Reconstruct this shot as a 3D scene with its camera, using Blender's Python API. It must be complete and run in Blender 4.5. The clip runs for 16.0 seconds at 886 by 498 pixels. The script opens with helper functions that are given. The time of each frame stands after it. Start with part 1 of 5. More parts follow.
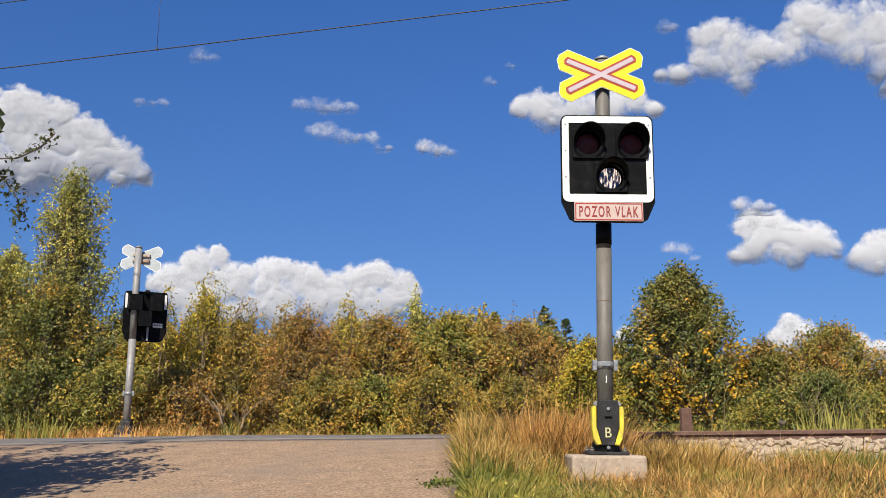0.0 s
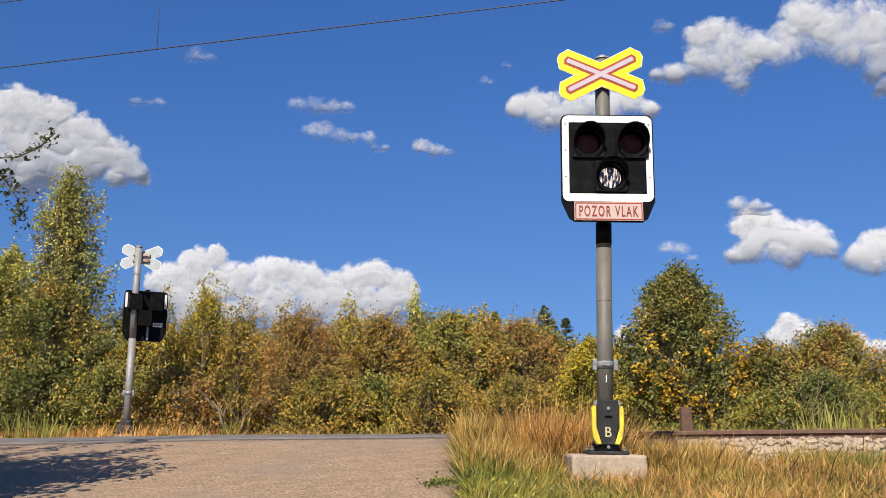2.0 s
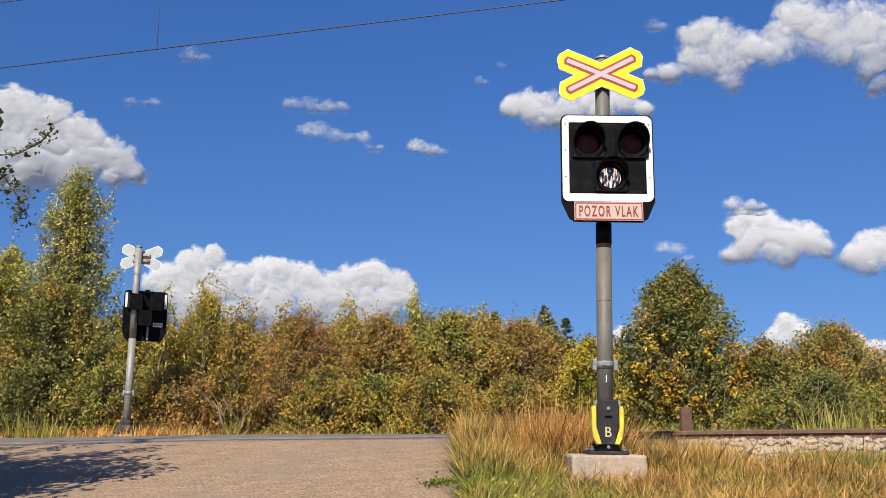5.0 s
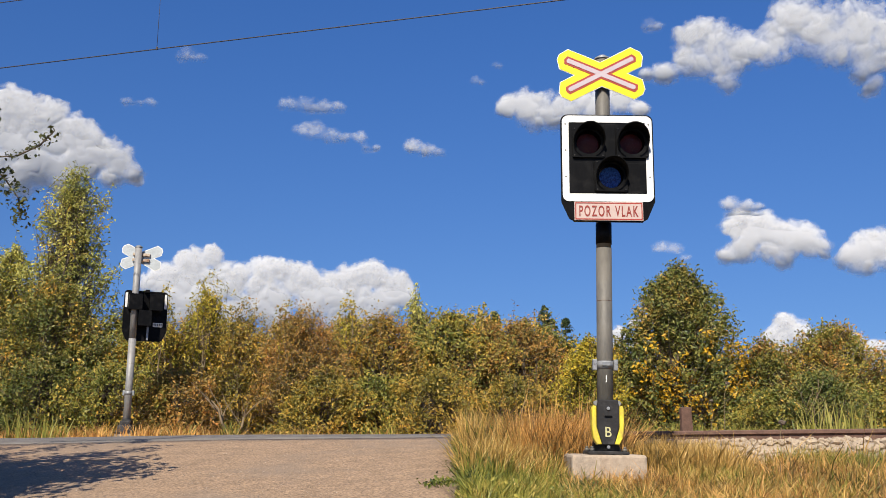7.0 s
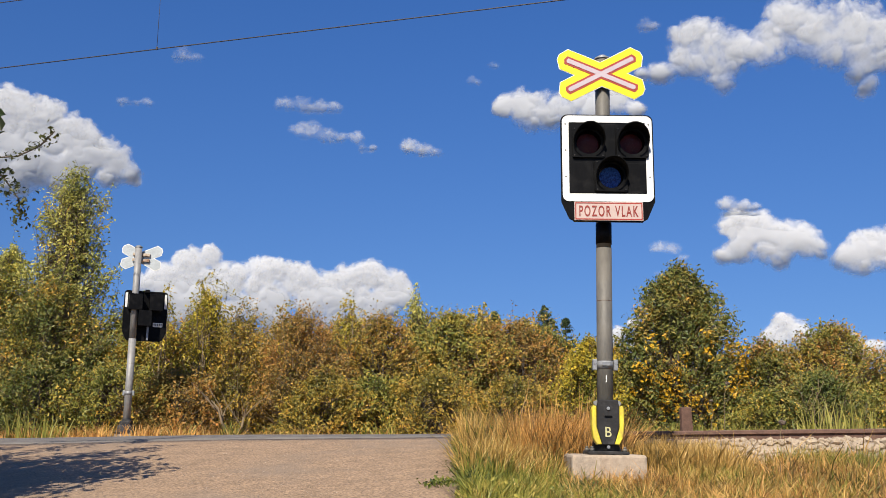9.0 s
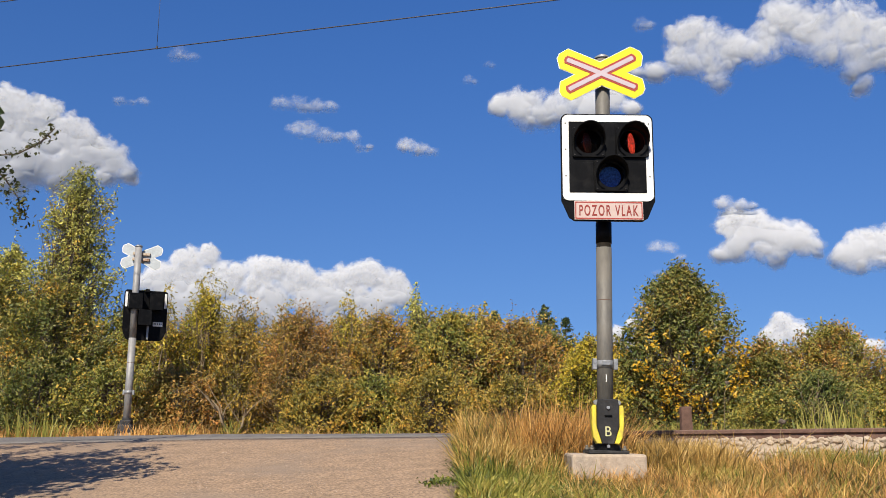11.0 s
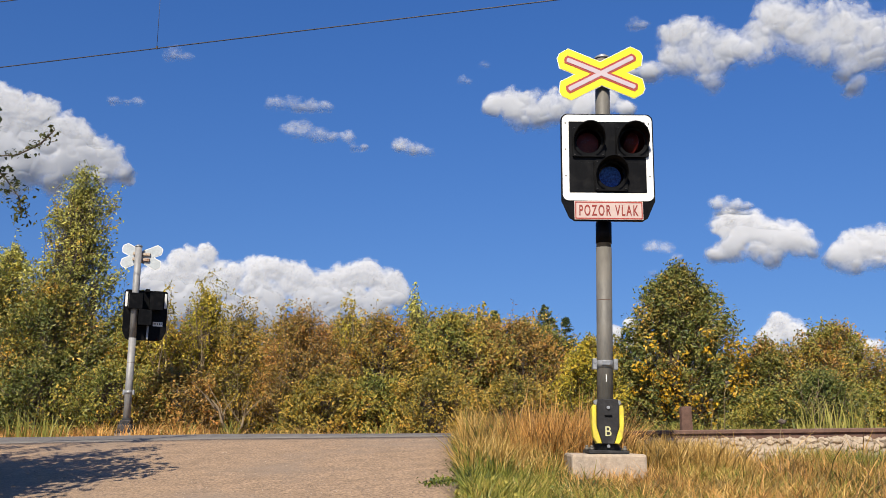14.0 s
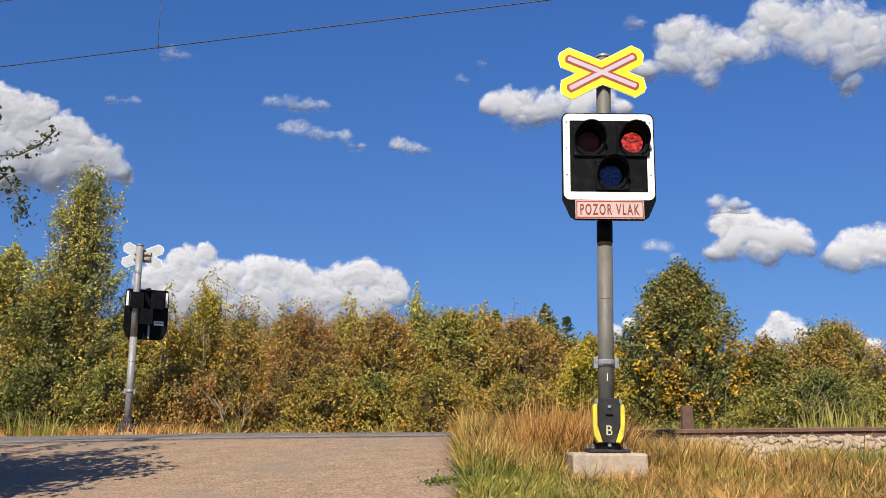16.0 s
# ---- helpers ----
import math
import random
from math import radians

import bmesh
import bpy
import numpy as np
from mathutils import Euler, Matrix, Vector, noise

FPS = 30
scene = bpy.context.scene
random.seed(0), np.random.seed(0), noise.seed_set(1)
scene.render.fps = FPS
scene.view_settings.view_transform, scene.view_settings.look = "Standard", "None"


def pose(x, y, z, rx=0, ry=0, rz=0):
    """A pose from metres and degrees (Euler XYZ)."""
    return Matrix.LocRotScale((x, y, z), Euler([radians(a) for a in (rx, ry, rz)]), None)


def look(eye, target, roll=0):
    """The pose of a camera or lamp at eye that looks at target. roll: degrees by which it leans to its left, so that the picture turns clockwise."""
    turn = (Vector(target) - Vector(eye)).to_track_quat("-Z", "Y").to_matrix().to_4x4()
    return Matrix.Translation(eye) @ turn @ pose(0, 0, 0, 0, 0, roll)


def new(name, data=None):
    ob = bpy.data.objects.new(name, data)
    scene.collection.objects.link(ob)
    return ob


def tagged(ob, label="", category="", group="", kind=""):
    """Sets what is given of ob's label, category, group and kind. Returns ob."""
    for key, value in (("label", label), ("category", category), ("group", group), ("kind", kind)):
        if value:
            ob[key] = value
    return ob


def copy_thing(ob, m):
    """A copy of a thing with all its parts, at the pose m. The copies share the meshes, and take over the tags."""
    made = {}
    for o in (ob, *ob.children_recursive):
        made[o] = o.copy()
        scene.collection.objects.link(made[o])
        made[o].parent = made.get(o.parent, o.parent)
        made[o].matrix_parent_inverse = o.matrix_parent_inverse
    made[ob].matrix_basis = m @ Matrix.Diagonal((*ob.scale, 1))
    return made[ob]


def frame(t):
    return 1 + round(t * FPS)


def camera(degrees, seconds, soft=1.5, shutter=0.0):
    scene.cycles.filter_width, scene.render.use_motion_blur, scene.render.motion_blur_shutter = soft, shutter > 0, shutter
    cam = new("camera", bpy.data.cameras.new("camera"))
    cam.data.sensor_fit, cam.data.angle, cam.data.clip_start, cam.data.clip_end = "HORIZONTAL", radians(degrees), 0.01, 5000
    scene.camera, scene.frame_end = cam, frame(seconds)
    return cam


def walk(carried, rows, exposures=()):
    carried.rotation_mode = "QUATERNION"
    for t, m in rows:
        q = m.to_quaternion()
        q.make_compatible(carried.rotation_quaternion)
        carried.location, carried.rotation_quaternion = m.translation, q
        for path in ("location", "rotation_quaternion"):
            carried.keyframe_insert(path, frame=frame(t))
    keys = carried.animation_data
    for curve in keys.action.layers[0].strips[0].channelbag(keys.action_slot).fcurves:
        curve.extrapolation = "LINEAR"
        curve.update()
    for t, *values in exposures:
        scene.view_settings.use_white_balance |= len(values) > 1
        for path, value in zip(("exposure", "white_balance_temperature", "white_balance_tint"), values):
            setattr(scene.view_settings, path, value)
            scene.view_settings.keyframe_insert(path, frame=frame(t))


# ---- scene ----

# ---- camera ----
cam = camera(50, 16.0, soft=0.6)


def view(yaw, tilt):
    return pose(0, 0, 1.5, 101.56 + tilt, 0, yaw) @ pose(0, 0, 0, 0, 0, 0.35)


walk(cam, [(0.0, view(0, 0.03)), (0.4, view(0, 0)), (9.2, view(0, 0)), (11.4, view(0, -0.045)), (14.4, view(0, -0.045)),
           (15.0, view(0.04, -0.1)), (15.5, view(0.06, -0.14)), (16.0, view(0.06, -0.1))],
     exposures=[(0.0, 0.5), (16.0, 0.5)])

# ---- light ----
SUN_AZ, SUN_EL = radians(-164), radians(44)
world = bpy.data.worlds.new("sky")
scene.world = world
world.use_nodes = True
wn = world.node_tree
bg = wn.nodes["Background"]
sky = wn.nodes.new("ShaderNodeTexSky")
sky.sky_type = "NISHITA"
sky.sun_disc = False
sky.sun_elevation, sky.sun_rotation = SUN_EL, SUN_AZ
sky.altitude, sky.air_density, sky.dust_density, sky.ozone_density = 300, 1.0, 0.5, 4.0
hue = wn.nodes.new("ShaderNodeHueSaturation")
hue.inputs["Hue"].default_value, hue.inputs["Saturation"].default_value = 0.5155, 1.29
# the gradient of a clear day is gentle: read the sky over a narrower band of heights
way = wn.nodes.new("ShaderNodeTexCoord")
band = wn.nodes.new("ShaderNodeMapping")
band.inputs["Scale"].default_value, band.inputs["Location"].default_value = (1, 1, 0.55), (0, 0, 0.115)
wn.links.new(way.outputs["Generated"], band.inputs[0])
wn.links.new(band.outputs[0], sky.inputs["Vector"])
wn.links.new(sky.outputs[0], hue.inputs["Color"])
wn.links.new(hue.outputs[0], bg.inputs[0])
bg.inputs[1].default_value = 0.076
sun_way = Vector((math.sin(SUN_AZ) * math.cos(SUN_EL), math.cos(SUN_AZ) * math.cos(SUN_EL), math.sin(SUN_EL)))
lamp = bpy.data.lights.new("sun", "SUN")
lamp.energy, lamp.angle, lamp.color = 5.0, radians(0.53), (1.0, 0.93, 0.82)
sun = new("sun", lamp)
sun.matrix_world = look(sun_way * 50, (0, 0, 0))


# ---- materials ----
def ramp(nt, stops, fac):
    r = nt.nodes.new("ShaderNodeValToRGB")
    el = r.color_ramp.elements
    while len(el) < len(stops):
        el.new(0.5)
    for e, (p, c) in zip(el, stops):
        e.position, e.color = p, (*c, 1)
    nt.links.new(fac, r.inputs[0])
    return r.outputs[0]


def noise_tex(nt, scale, detail=4, rough=0.6, stretch=None):
    tc = nt.nodes.new("ShaderNodeTexCoord")
    n = nt.nodes.new("ShaderNodeTexNoise")
    n.inputs["Scale"].default_value, n.inputs["Detail"].default_value = scale, detail
    n.inputs["Roughness"].default_value = rough
    src = tc.outputs["Object"]
    if stretch:
        mp = nt.nodes.new("ShaderNodeMapping")
        mp.inputs["Scale"].default_value = stretch
        nt.links.new(src, mp.inputs[0])
        src = mp.outputs[0]
    nt.links.new(src, n.inputs["Vector"])
    return n.outputs[0]


def mix(nt, a, b, fac, kind="MIX"):
    m = nt.nodes.new("ShaderNodeMix")
    m.data_type, m.blend_type = "RGBA", kind
    for sock, v in ((m.inputs[6], a), (m.inputs[7], b)):
        if isinstance(v, tuple):
            sock.default_value = (*v, 1)
        else:
            nt.links.new(v, sock)
    if isinstance(fac, float):
        m.inputs[0].default_value = fac
    else:
        nt.links.new(fac, m.inputs[0])
    return m.outputs[2]


def surface(name, c1, c2, scale=8.0, rough=0.6, metal=0.0, bump=0.2, grain=60.0, spec=0.5, c3=None, big=0.6, stretch=None, gr=0.22):
    """Two-scale procedural surface: c1 to c2 by a fine grain, c3 as large stains."""
    m = bpy.data.materials.new(name)
    m.use_nodes = True
    nt = m.node_tree
    b = nt.nodes["Principled BSDF"]
    n1 = noise_tex(nt, scale, 6, 0.65, stretch)
    n2 = noise_tex(nt, grain, 3, 0.6, stretch)
    col = ramp(nt, [(0.3, c1), (0.7, c2)], n1)
    g = ramp(nt, [(0.25, (1 - gr,) * 3), (0.75, (1 + 0.6 * gr,) * 3)], n2)
    col = mix(nt, col, g, 1.0, "MULTIPLY")
    if c3:
        n3 = noise_tex(nt, big, 5, 0.6)
        f = ramp(nt, [(0.5, (0, 0, 0)), (0.68, (1, 1, 1))], n3)
        col = mix(nt, col, c3, f)
    nt.links.new(col, b.inputs["Base Color"])
    b.inputs["Roughness"].default_value, b.inputs["Metallic"].default_value = rough, metal
    b.inputs["Specular IOR Level"].default_value = spec
    if bump:
        bp = nt.nodes.new("ShaderNodeBump")
        bp.inputs["Strength"].default_value, bp.inputs["Distance"].default_value = bump, 0.01
        nt.links.new(n2, bp.inputs["Height"])
        nt.links.new(bp.outputs[0], b.inputs["Normal"])
    return m


def leaf_mat(name, stops, trans=0.25, patch=1.2):
    """Leaves: a colour for each one by its island, drifting over the crown."""
    m = bpy.data.materials.new(name)
    m.use_nodes = True
    nt = m.node_tree
    b = nt.nodes["Principled BSDF"]
    geo = nt.nodes.new("ShaderNodeNewGeometry")
    n = noise_tex(nt, patch, 3)
    ma = nt.nodes.new("ShaderNodeMath")
    ma.operation = "MULTIPLY_ADD"
    nt.links.new(n, ma.inputs[0])
    ma.inputs[1].default_value = 1.5
    ad = nt.nodes.new("ShaderNodeMath")
    ad.operation = "MULTIPLY_ADD"
    nt.links.new(geo.outputs["Random Per Island"], ad.inputs[0])
    ad.inputs[1].default_value, ad.inputs[2].default_value = 0.6, -0.55
    nt.links.new(ad.outputs[0], ma.inputs[2])
    col = ramp(nt, stops, ma.outputs[0])
    nt.links.new(col, b.inputs["Base Color"])
    b.inputs["Roughness"].default_value = 0.5
    b.inputs["Specular IOR Level"].default_value = 0.35
    tr = nt.nodes.new("ShaderNodeBsdfTranslucent")
    nt.links.new(col, tr.inputs[0])
    mx = nt.nodes.new("ShaderNodeMixShader")
    mx.inputs[0].default_value = trans
    nt.links.new(b.outputs[0], mx.inputs[1])
    nt.links.new(tr.outputs[0], mx.inputs[2])
    nt.links.new(mx.outputs[0], nt.nodes["Material Output"].inputs[0])
    return m


ASPHALT = surface("asphalt", (0.260, 0.172, 0.099), (0.389, 0.255, 0.147), 5, 0.9, bump=1.0, grain=45, c3=(0.232, 0.169, 0.113), big=0.5, gr=0.7)
ASPHALT_DARK = surface("patch_asphalt", (0.115, 0.1, 0.085), (0.185, 0.165, 0.14), 6, 0.85, bump=0.7, grain=90)
SOIL = surface("dry_soil", (0.10, 0.075, 0.04), (0.20, 0.15, 0.08), 3, 0.95, bump=0.8, grain=40, c3=(0.07, 0.08, 0.03), big=0.4)
STONE = surface("ballast_stone", (0.29, 0.215, 0.14), (0.47, 0.37, 0.25), 3, 0.9, bump=0.6, grain=30, c3=(0.25, 0.19, 0.14), big=1.5)
GRIT = leaf_mat("road_grit", [(0.1, (0.10, 0.08, 0.06)), (0.5, (0.27, 0.20, 0.135)), (0.95, (0.42, 0.33, 0.24))], 0.0, 3.0)
RUST = surface("rusty_steel", (0.09, 0.047, 0.03), (0.18, 0.098, 0.065), 9, 0.75, 0.2, 0.4, 60)
RAILTOP = surface("worn_rail_steel", (0.22, 0.17, 0.14), (0.35, 0.29, 0.25), 20, 0.4, 0.7, 0.1, 80, stretch=(0.1, 1, 1))
GALV = surface("galvanised_steel", (0.092, 0.084, 0.068), (0.167, 0.153, 0.126), 7, 0.6, 0.12, 0.12, 45, c3=(0.148, 0.130, 0.102), big=2.5, stretch=(1, 1, 0.35))
GALV_PALE = surface("pale_galvanised_steel", (0.205, 0.197, 0.180), (0.312, 0.299, 0.279), 7, 0.55, 0.15, 0.12, 45, c3=(0.221, 0.205, 0.180), big=2.5, stretch=(1, 1, 0.35))
GALV_LIGHT = surface("bright_galvanised_steel", (0.230, 0.230, 0.221), (0.344, 0.344, 0.336), 12, 0.45, 0.4, 0.1, 60)
BLACK = surface("black_plastic", (0.0035, 0.0035, 0.0038), (0.007, 0.007, 0.0072), 6, 0.45, 0, 0.08, 70, 0.06, c3=(0.012, 0.0115, 0.011), big=9, stretch=(1, 1, 0.25))
BLACK_MATT = surface("matt_black_rubber", (0.015, 0.014, 0.013), (0.03, 0.028, 0.027), 10, 0.7, 0, 0.2, 50, 0.3, c3=(0.06, 0.055, 0.05), big=5)
WHITE = surface("white_paint", (0.66, 0.645, 0.59), (0.74, 0.72, 0.66), 5, 0.45, 0, 0.03, 60, gr=0.04)
YELLOW = surface("yellow_reflective_sheet", (0.80, 0.66, 0.0), (0.86, 0.72, 0.005), 4, 0.4, 0, 0.02, 40, gr=0.04)
YELLOW_WORN = surface("worn_yellow_paint", (0.68, 0.52, 0.03), (0.78, 0.62, 0.06), 9, 0.5, 0, 0.1, 50, c3=(0.5, 0.38, 0.06), big=14)
RED = surface("red_sheet", (0.29, 0.028, 0.014), (0.36, 0.042, 0.022), 5, 0.45, 0, 0.02, 40, gr=0.04)
FADED_PINK = surface("faded_white_red_sheet", (0.46, 0.335, 0.28), (0.53, 0.41, 0.35), 6, 0.5, 0, 0.02, 40, gr=0.04)
RED_INK = surface("red_brown_ink", (0.20, 0.018, 0.008), (0.25, 0.026, 0.012), 5, 0.5, 0, 0.02, 40, gr=0.04)
PALE_YELLOW = surface("pale_yellow_paint", (0.5, 0.46, 0.22), (0.62, 0.57, 0.3), 30, 0.5, 0, 0.1, 50)
PALE = surface("pale_grey_sheet", (0.44, 0.35, 0.365), (0.50, 0.41, 0.42), 6, 0.45, 0, 0.02, 40, gr=0.04)
SIGN_BACK = surface("grey_sign_back", (0.34, 0.36, 0.35), (0.42, 0.44, 0.43), 6, 0.5, 0.3, 0.05, 40)
RUST_STAIN = surface("rust_stained_plate", (0.30, 0.22, 0.15), (0.50, 0.42, 0.32), 25, 0.7, 0.2, 0.2, 60, c3=(0.2, 0.08, 0.03), big=9)
CONCRETE = surface("weathered_concrete", (0.34, 0.255, 0.175), (0.48, 0.385, 0.28), 7, 0.9, 0, 0.6, 40, c3=(0.24, 0.19, 0.14), big=3)
BARK = surface("grey_brown_bark", (0.07, 0.05, 0.035), (0.16, 0.12, 0.08), 20, 0.9, 0, 0.6, 60)
BARK_PALE = surface("pale_dry_wood", (0.15, 0.105, 0.055), (0.27, 0.195, 0.11), 16, 0.85, 0, 0.4, 60)
WIRE = surface("dark_wire", (0.05, 0.045, 0.045), (0.08, 0.07, 0.07), 10, 0.6, 0.5, 0.05, 40)

LEAF_GREEN = leaf_mat("green_leaves", [(0.1, (0.119, 0.141, 0.026)), (0.45, (0.254, 0.236, 0.042)), (0.75, (0.474, 0.335, 0.053)), (0.95, (0.800, 0.432, 0.062))])
LEAF_TREE = leaf_mat("deep_green_leaves", [(0.1, (0.068, 0.095, 0.022)), (0.45, (0.156, 0.166, 0.034)), (0.75, (0.291, 0.236, 0.048)), (0.95, (0.581, 0.330, 0.056))])
LEAF_OLIVE = leaf_mat("olive_yellow_leaves", [(0.1, (0.118, 0.114, 0.024)), (0.4, (0.259, 0.205, 0.032)), (0.7, (0.478, 0.311, 0.048)), (0.95, (0.674, 0.360, 0.059))])
LEAF_BROWN = leaf_mat("russet_leaves", [(0.1, (0.125, 0.113, 0.027)), (0.4, (0.285, 0.190, 0.044)), (0.7, (0.430, 0.232, 0.049)), (0.95, (0.573, 0.260, 0.067))])
LEAF_YELLOW = leaf_mat("yellowing_leaves", [(0.1, (0.134, 0.142, 0.020)), (0.45, (0.322, 0.271, 0.027)), (0.8, (0.564, 0.407, 0.036)), (0.95, (0.672, 0.443, 0.041))])
LEAF_GOLD = leaf_mat("golden_leaves", [(0.1, (0.416, 0.238, 0.013)), (0.6, (0.636, 0.369, 0.019)), (0.95, (0.734, 0.455, 0.032))])
LEAF_WILLOW = leaf_mat("pale_green_willow_leaves", [(0.1, (0.178, 0.190, 0.044)), (0.5, (0.382, 0.368, 0.080)), (0.8, (0.609, 0.535, 0.134)), (0.95, (0.800, 0.670, 0.125))])
LEAF_DARK = leaf_mat("dark_leaves", [(0.1, (0.012, 0.022, 0.008)), (0.6, (0.03, 0.045, 0.012)), (0.95, (0.07, 0.07, 0.02))], 0.2)
LEAF_TWIG = leaf_mat("dull_green_leaves", [(0.1, (0.03, 0.04, 0.012)), (0.6, (0.08, 0.085, 0.02)), (0.95, (0.17, 0.14, 0.03))], 0.3)
NEEDLE = leaf_mat("dark_needles", [(0.1, (0.025, 0.045, 0.016)), (0.6, (0.06, 0.085, 0.026)), (0.95, (0.10, 0.125, 0.04))], 0.1)
GRASS_DRY = leaf_mat("dry_grass", [(0.15, (0.091, 0.070, 0.019)), (0.4, (0.321, 0.201, 0.051)), (0.65, (0.566, 0.338, 0.093)), (0.95, (0.744, 0.528, 0.186))], 0.2, 1.3)
GRASS_RED = leaf_mat("russet_dry_grass", [(0.15, (0.131, 0.074, 0.021)), (0.4, (0.441, 0.230, 0.062)), (0.7, (0.692, 0.358, 0.101)), (0.95, (0.760, 0.519, 0.170))], 0.2, 1.3)
GRASS_GREEN = leaf_mat("green_grass", [(0.15, (0.037, 0.053, 0.010)), (0.42, (0.157, 0.178, 0.027)), (0.7, (0.331, 0.288, 0.050)), (0.95, (0.506, 0.384, 0.088))], 0.2, 2.2)
REED = leaf_mat("pale_reed", [(0.1, (0.208, 0.218, 0.040)), (0.5, (0.338, 0.310, 0.064)), (0.95, (0.520, 0.414, 0.120))], 0.3, 0.9)


def cloud_mat():
    """Cloud: sunlit scattering body, thinning out to nothing where the vapour thins."""
    m = bpy.data.materials.new("cloud")
    m.use_nodes = True
    nt = m.node_tree
    nt.nodes.remove(nt.nodes["Principled BSDF"])
    d = nt.nodes.new("ShaderNodeBsdfDiffuse")
    d.inputs[0].default_value = (0.64, 0.63, 0.62, 1)
    tl = nt.nodes.new("ShaderNodeBsdfTranslucent")
    tl.inputs[0].default_value = (0.72, 0.72, 0.73, 1)
    m1 = nt.nodes.new("ShaderNodeMixShader")
    m1.inputs[0].default_value = 0.4
    nt.links.new(d.outputs[0], m1.inputs[1])
    nt.links.new(tl.outputs[0], m1.inputs[2])
    at = nt.nodes.new("ShaderNodeAttribute")
    at.attribute_name = "vapour"
    n = noise_tex(nt, 0.03, 5, 0.62)
    ma = nt.nodes.new("ShaderNodeMath")
    ma.operation = "MULTIPLY_ADD"
    nt.links.new(n, ma.inputs[0])
    ma.inputs[1].default_value = 0.7
    ad = nt.nodes.new("ShaderNodeMath")
    ad.operation = "ADD"
    nt.links.new(at.outputs["Fac"], ad.inputs[0])
    ad.inputs[1].default_value = -0.35
    nt.links.new(ad.outputs[0], ma.inputs[2])
    mr = nt.nodes.new("ShaderNodeMapRange")
    mr.interpolation_type = "SMOOTHSTEP"
    mr.inputs[1].default_value, mr.inputs[2].default_value = 0.03, 0.85
    nt.links.new(ma.outputs[0], mr.inputs[0])
    tp = nt.nodes.new("ShaderNodeBsdfTransparent")
    m2 = nt.nodes.new("ShaderNodeMixShader")
    nt.links.new(mr.outputs[0], m2.inputs[0])
    nt.links.new(tp.outputs[0], m2.inputs[1])
    nt.links.new(m1.outputs[0], m2.inputs[2])
    nt.links.new(m2.outputs[0], nt.nodes["Material Output"].inputs[0])
    return m


CLOUD = cloud_mat()


def lens_mat(name, tint):
    """A clear ribbed signal lens: mostly seen through, with a gloss."""
    m = bpy.data.materials.new(name)
    m.use_nodes = True
    nt = m.node_tree
    nt.nodes.remove(nt.nodes["Principled BSDF"])
    t = nt.nodes.new("ShaderNodeBsdfTransparent")
    t.inputs[0].default_value = (*tint, 1)
    g = nt.nodes.new("ShaderNodeBsdfGlossy")
    g.inputs["Roughness"].default_value = 0.12
    mx = nt.nodes.new("ShaderNodeMixShader")
    mx.inputs[0].default_value = 0.012
    nt.links.new(t.outputs[0], mx.inputs[1])
    nt.links.new(g.outputs[0], mx.inputs[2])
    nt.links.new(mx.outputs[0], nt.nodes["Material Output"].inputs[0])
    return m


def glow_mat(name, dark, bright, strength, stretch, lo, hi):
    """The lit side of a signal lamp, broken up by the ribs of its lens."""
    m = bpy.data.materials.new(name)
    m.use_nodes = True
    nt = m.node_tree
    b = nt.nodes["Principled BSDF"]
    b.inputs["Base Color"].default_value = (*dark, 1)
    b.inputs["Roughness"].default_value = 0.3
    n = noise_tex(nt, 1.0, 3, 0.6, stretch)
    col = ramp(nt, [(lo, (0, 0, 0)), (hi, bright)], n)
    nt.links.new(col, b.inputs["Emission Color"])
    b.inputs["Emission Strength"].default_value = strength
    return m


LENS = lens_mat("signal_lens_glass", (0.9, 0.92, 0.95))
RED_OFF = surface("dark_red_lamp", (0.03, 0.005, 0.004), (0.13, 0.014, 0.009), 30, 0.3, 0, 0.3, 80, 0.1)
# glints of the lens painted in: bright blue specks over near-black blue
BLUE_OFF = surface("blue_lamp_with_glints", (0.002, 0.008, 0.04), (0.045, 0.15, 0.55), 60, 0.35, 0, 0.3, 80, 0.15)
RED_ON = glow_mat("lit_red_lamp", (0.1, 0.01, 0.01), (1.0, 0.075, 0.035), 0.85, (26, 26, 40), 0.34, 0.7)
WHITE_ON = glow_mat("lit_white_lamp", (0.02, 0.06, 0.18), (1.0, 0.76, 0.6), 1.1, (75, 75, 16), 0.5, 0.64)


# ---- mesh helpers ----
def part(name, bm, material, parent=None, label=""):
    me = bpy.data.meshes.new(name)
    bm.normal_update()
    bm.to_mesh(me)
    bm.free()
    me.materials.append(material)
    ob = new(name, me)
    ob.parent = parent
    return tagged(ob, label)


def thing(name, m, label, category, group="", kind=""):
    ob = new(name)
    ob.empty_display_size = 0.2
    ob.matrix_basis = m
    return tagged(ob, label, category, group, kind)


def add_box(bm, c, s, bevel=0.0, rot=None):
    r = bmesh.ops.create_cube(bm, size=1)
    m = Matrix.Translation(c) @ (rot or Matrix()) @ Matrix.Diagonal((*s, 1))
    bmesh.ops.transform(bm, matrix=m, verts=r["verts"])
    if bevel:
        edges = list({e for v in r["verts"] for e in v.link_edges})
        bmesh.ops.bevel(bm, geom=edges, offset=bevel, segments=2, affect="EDGES", profile=0.5)
    return bm


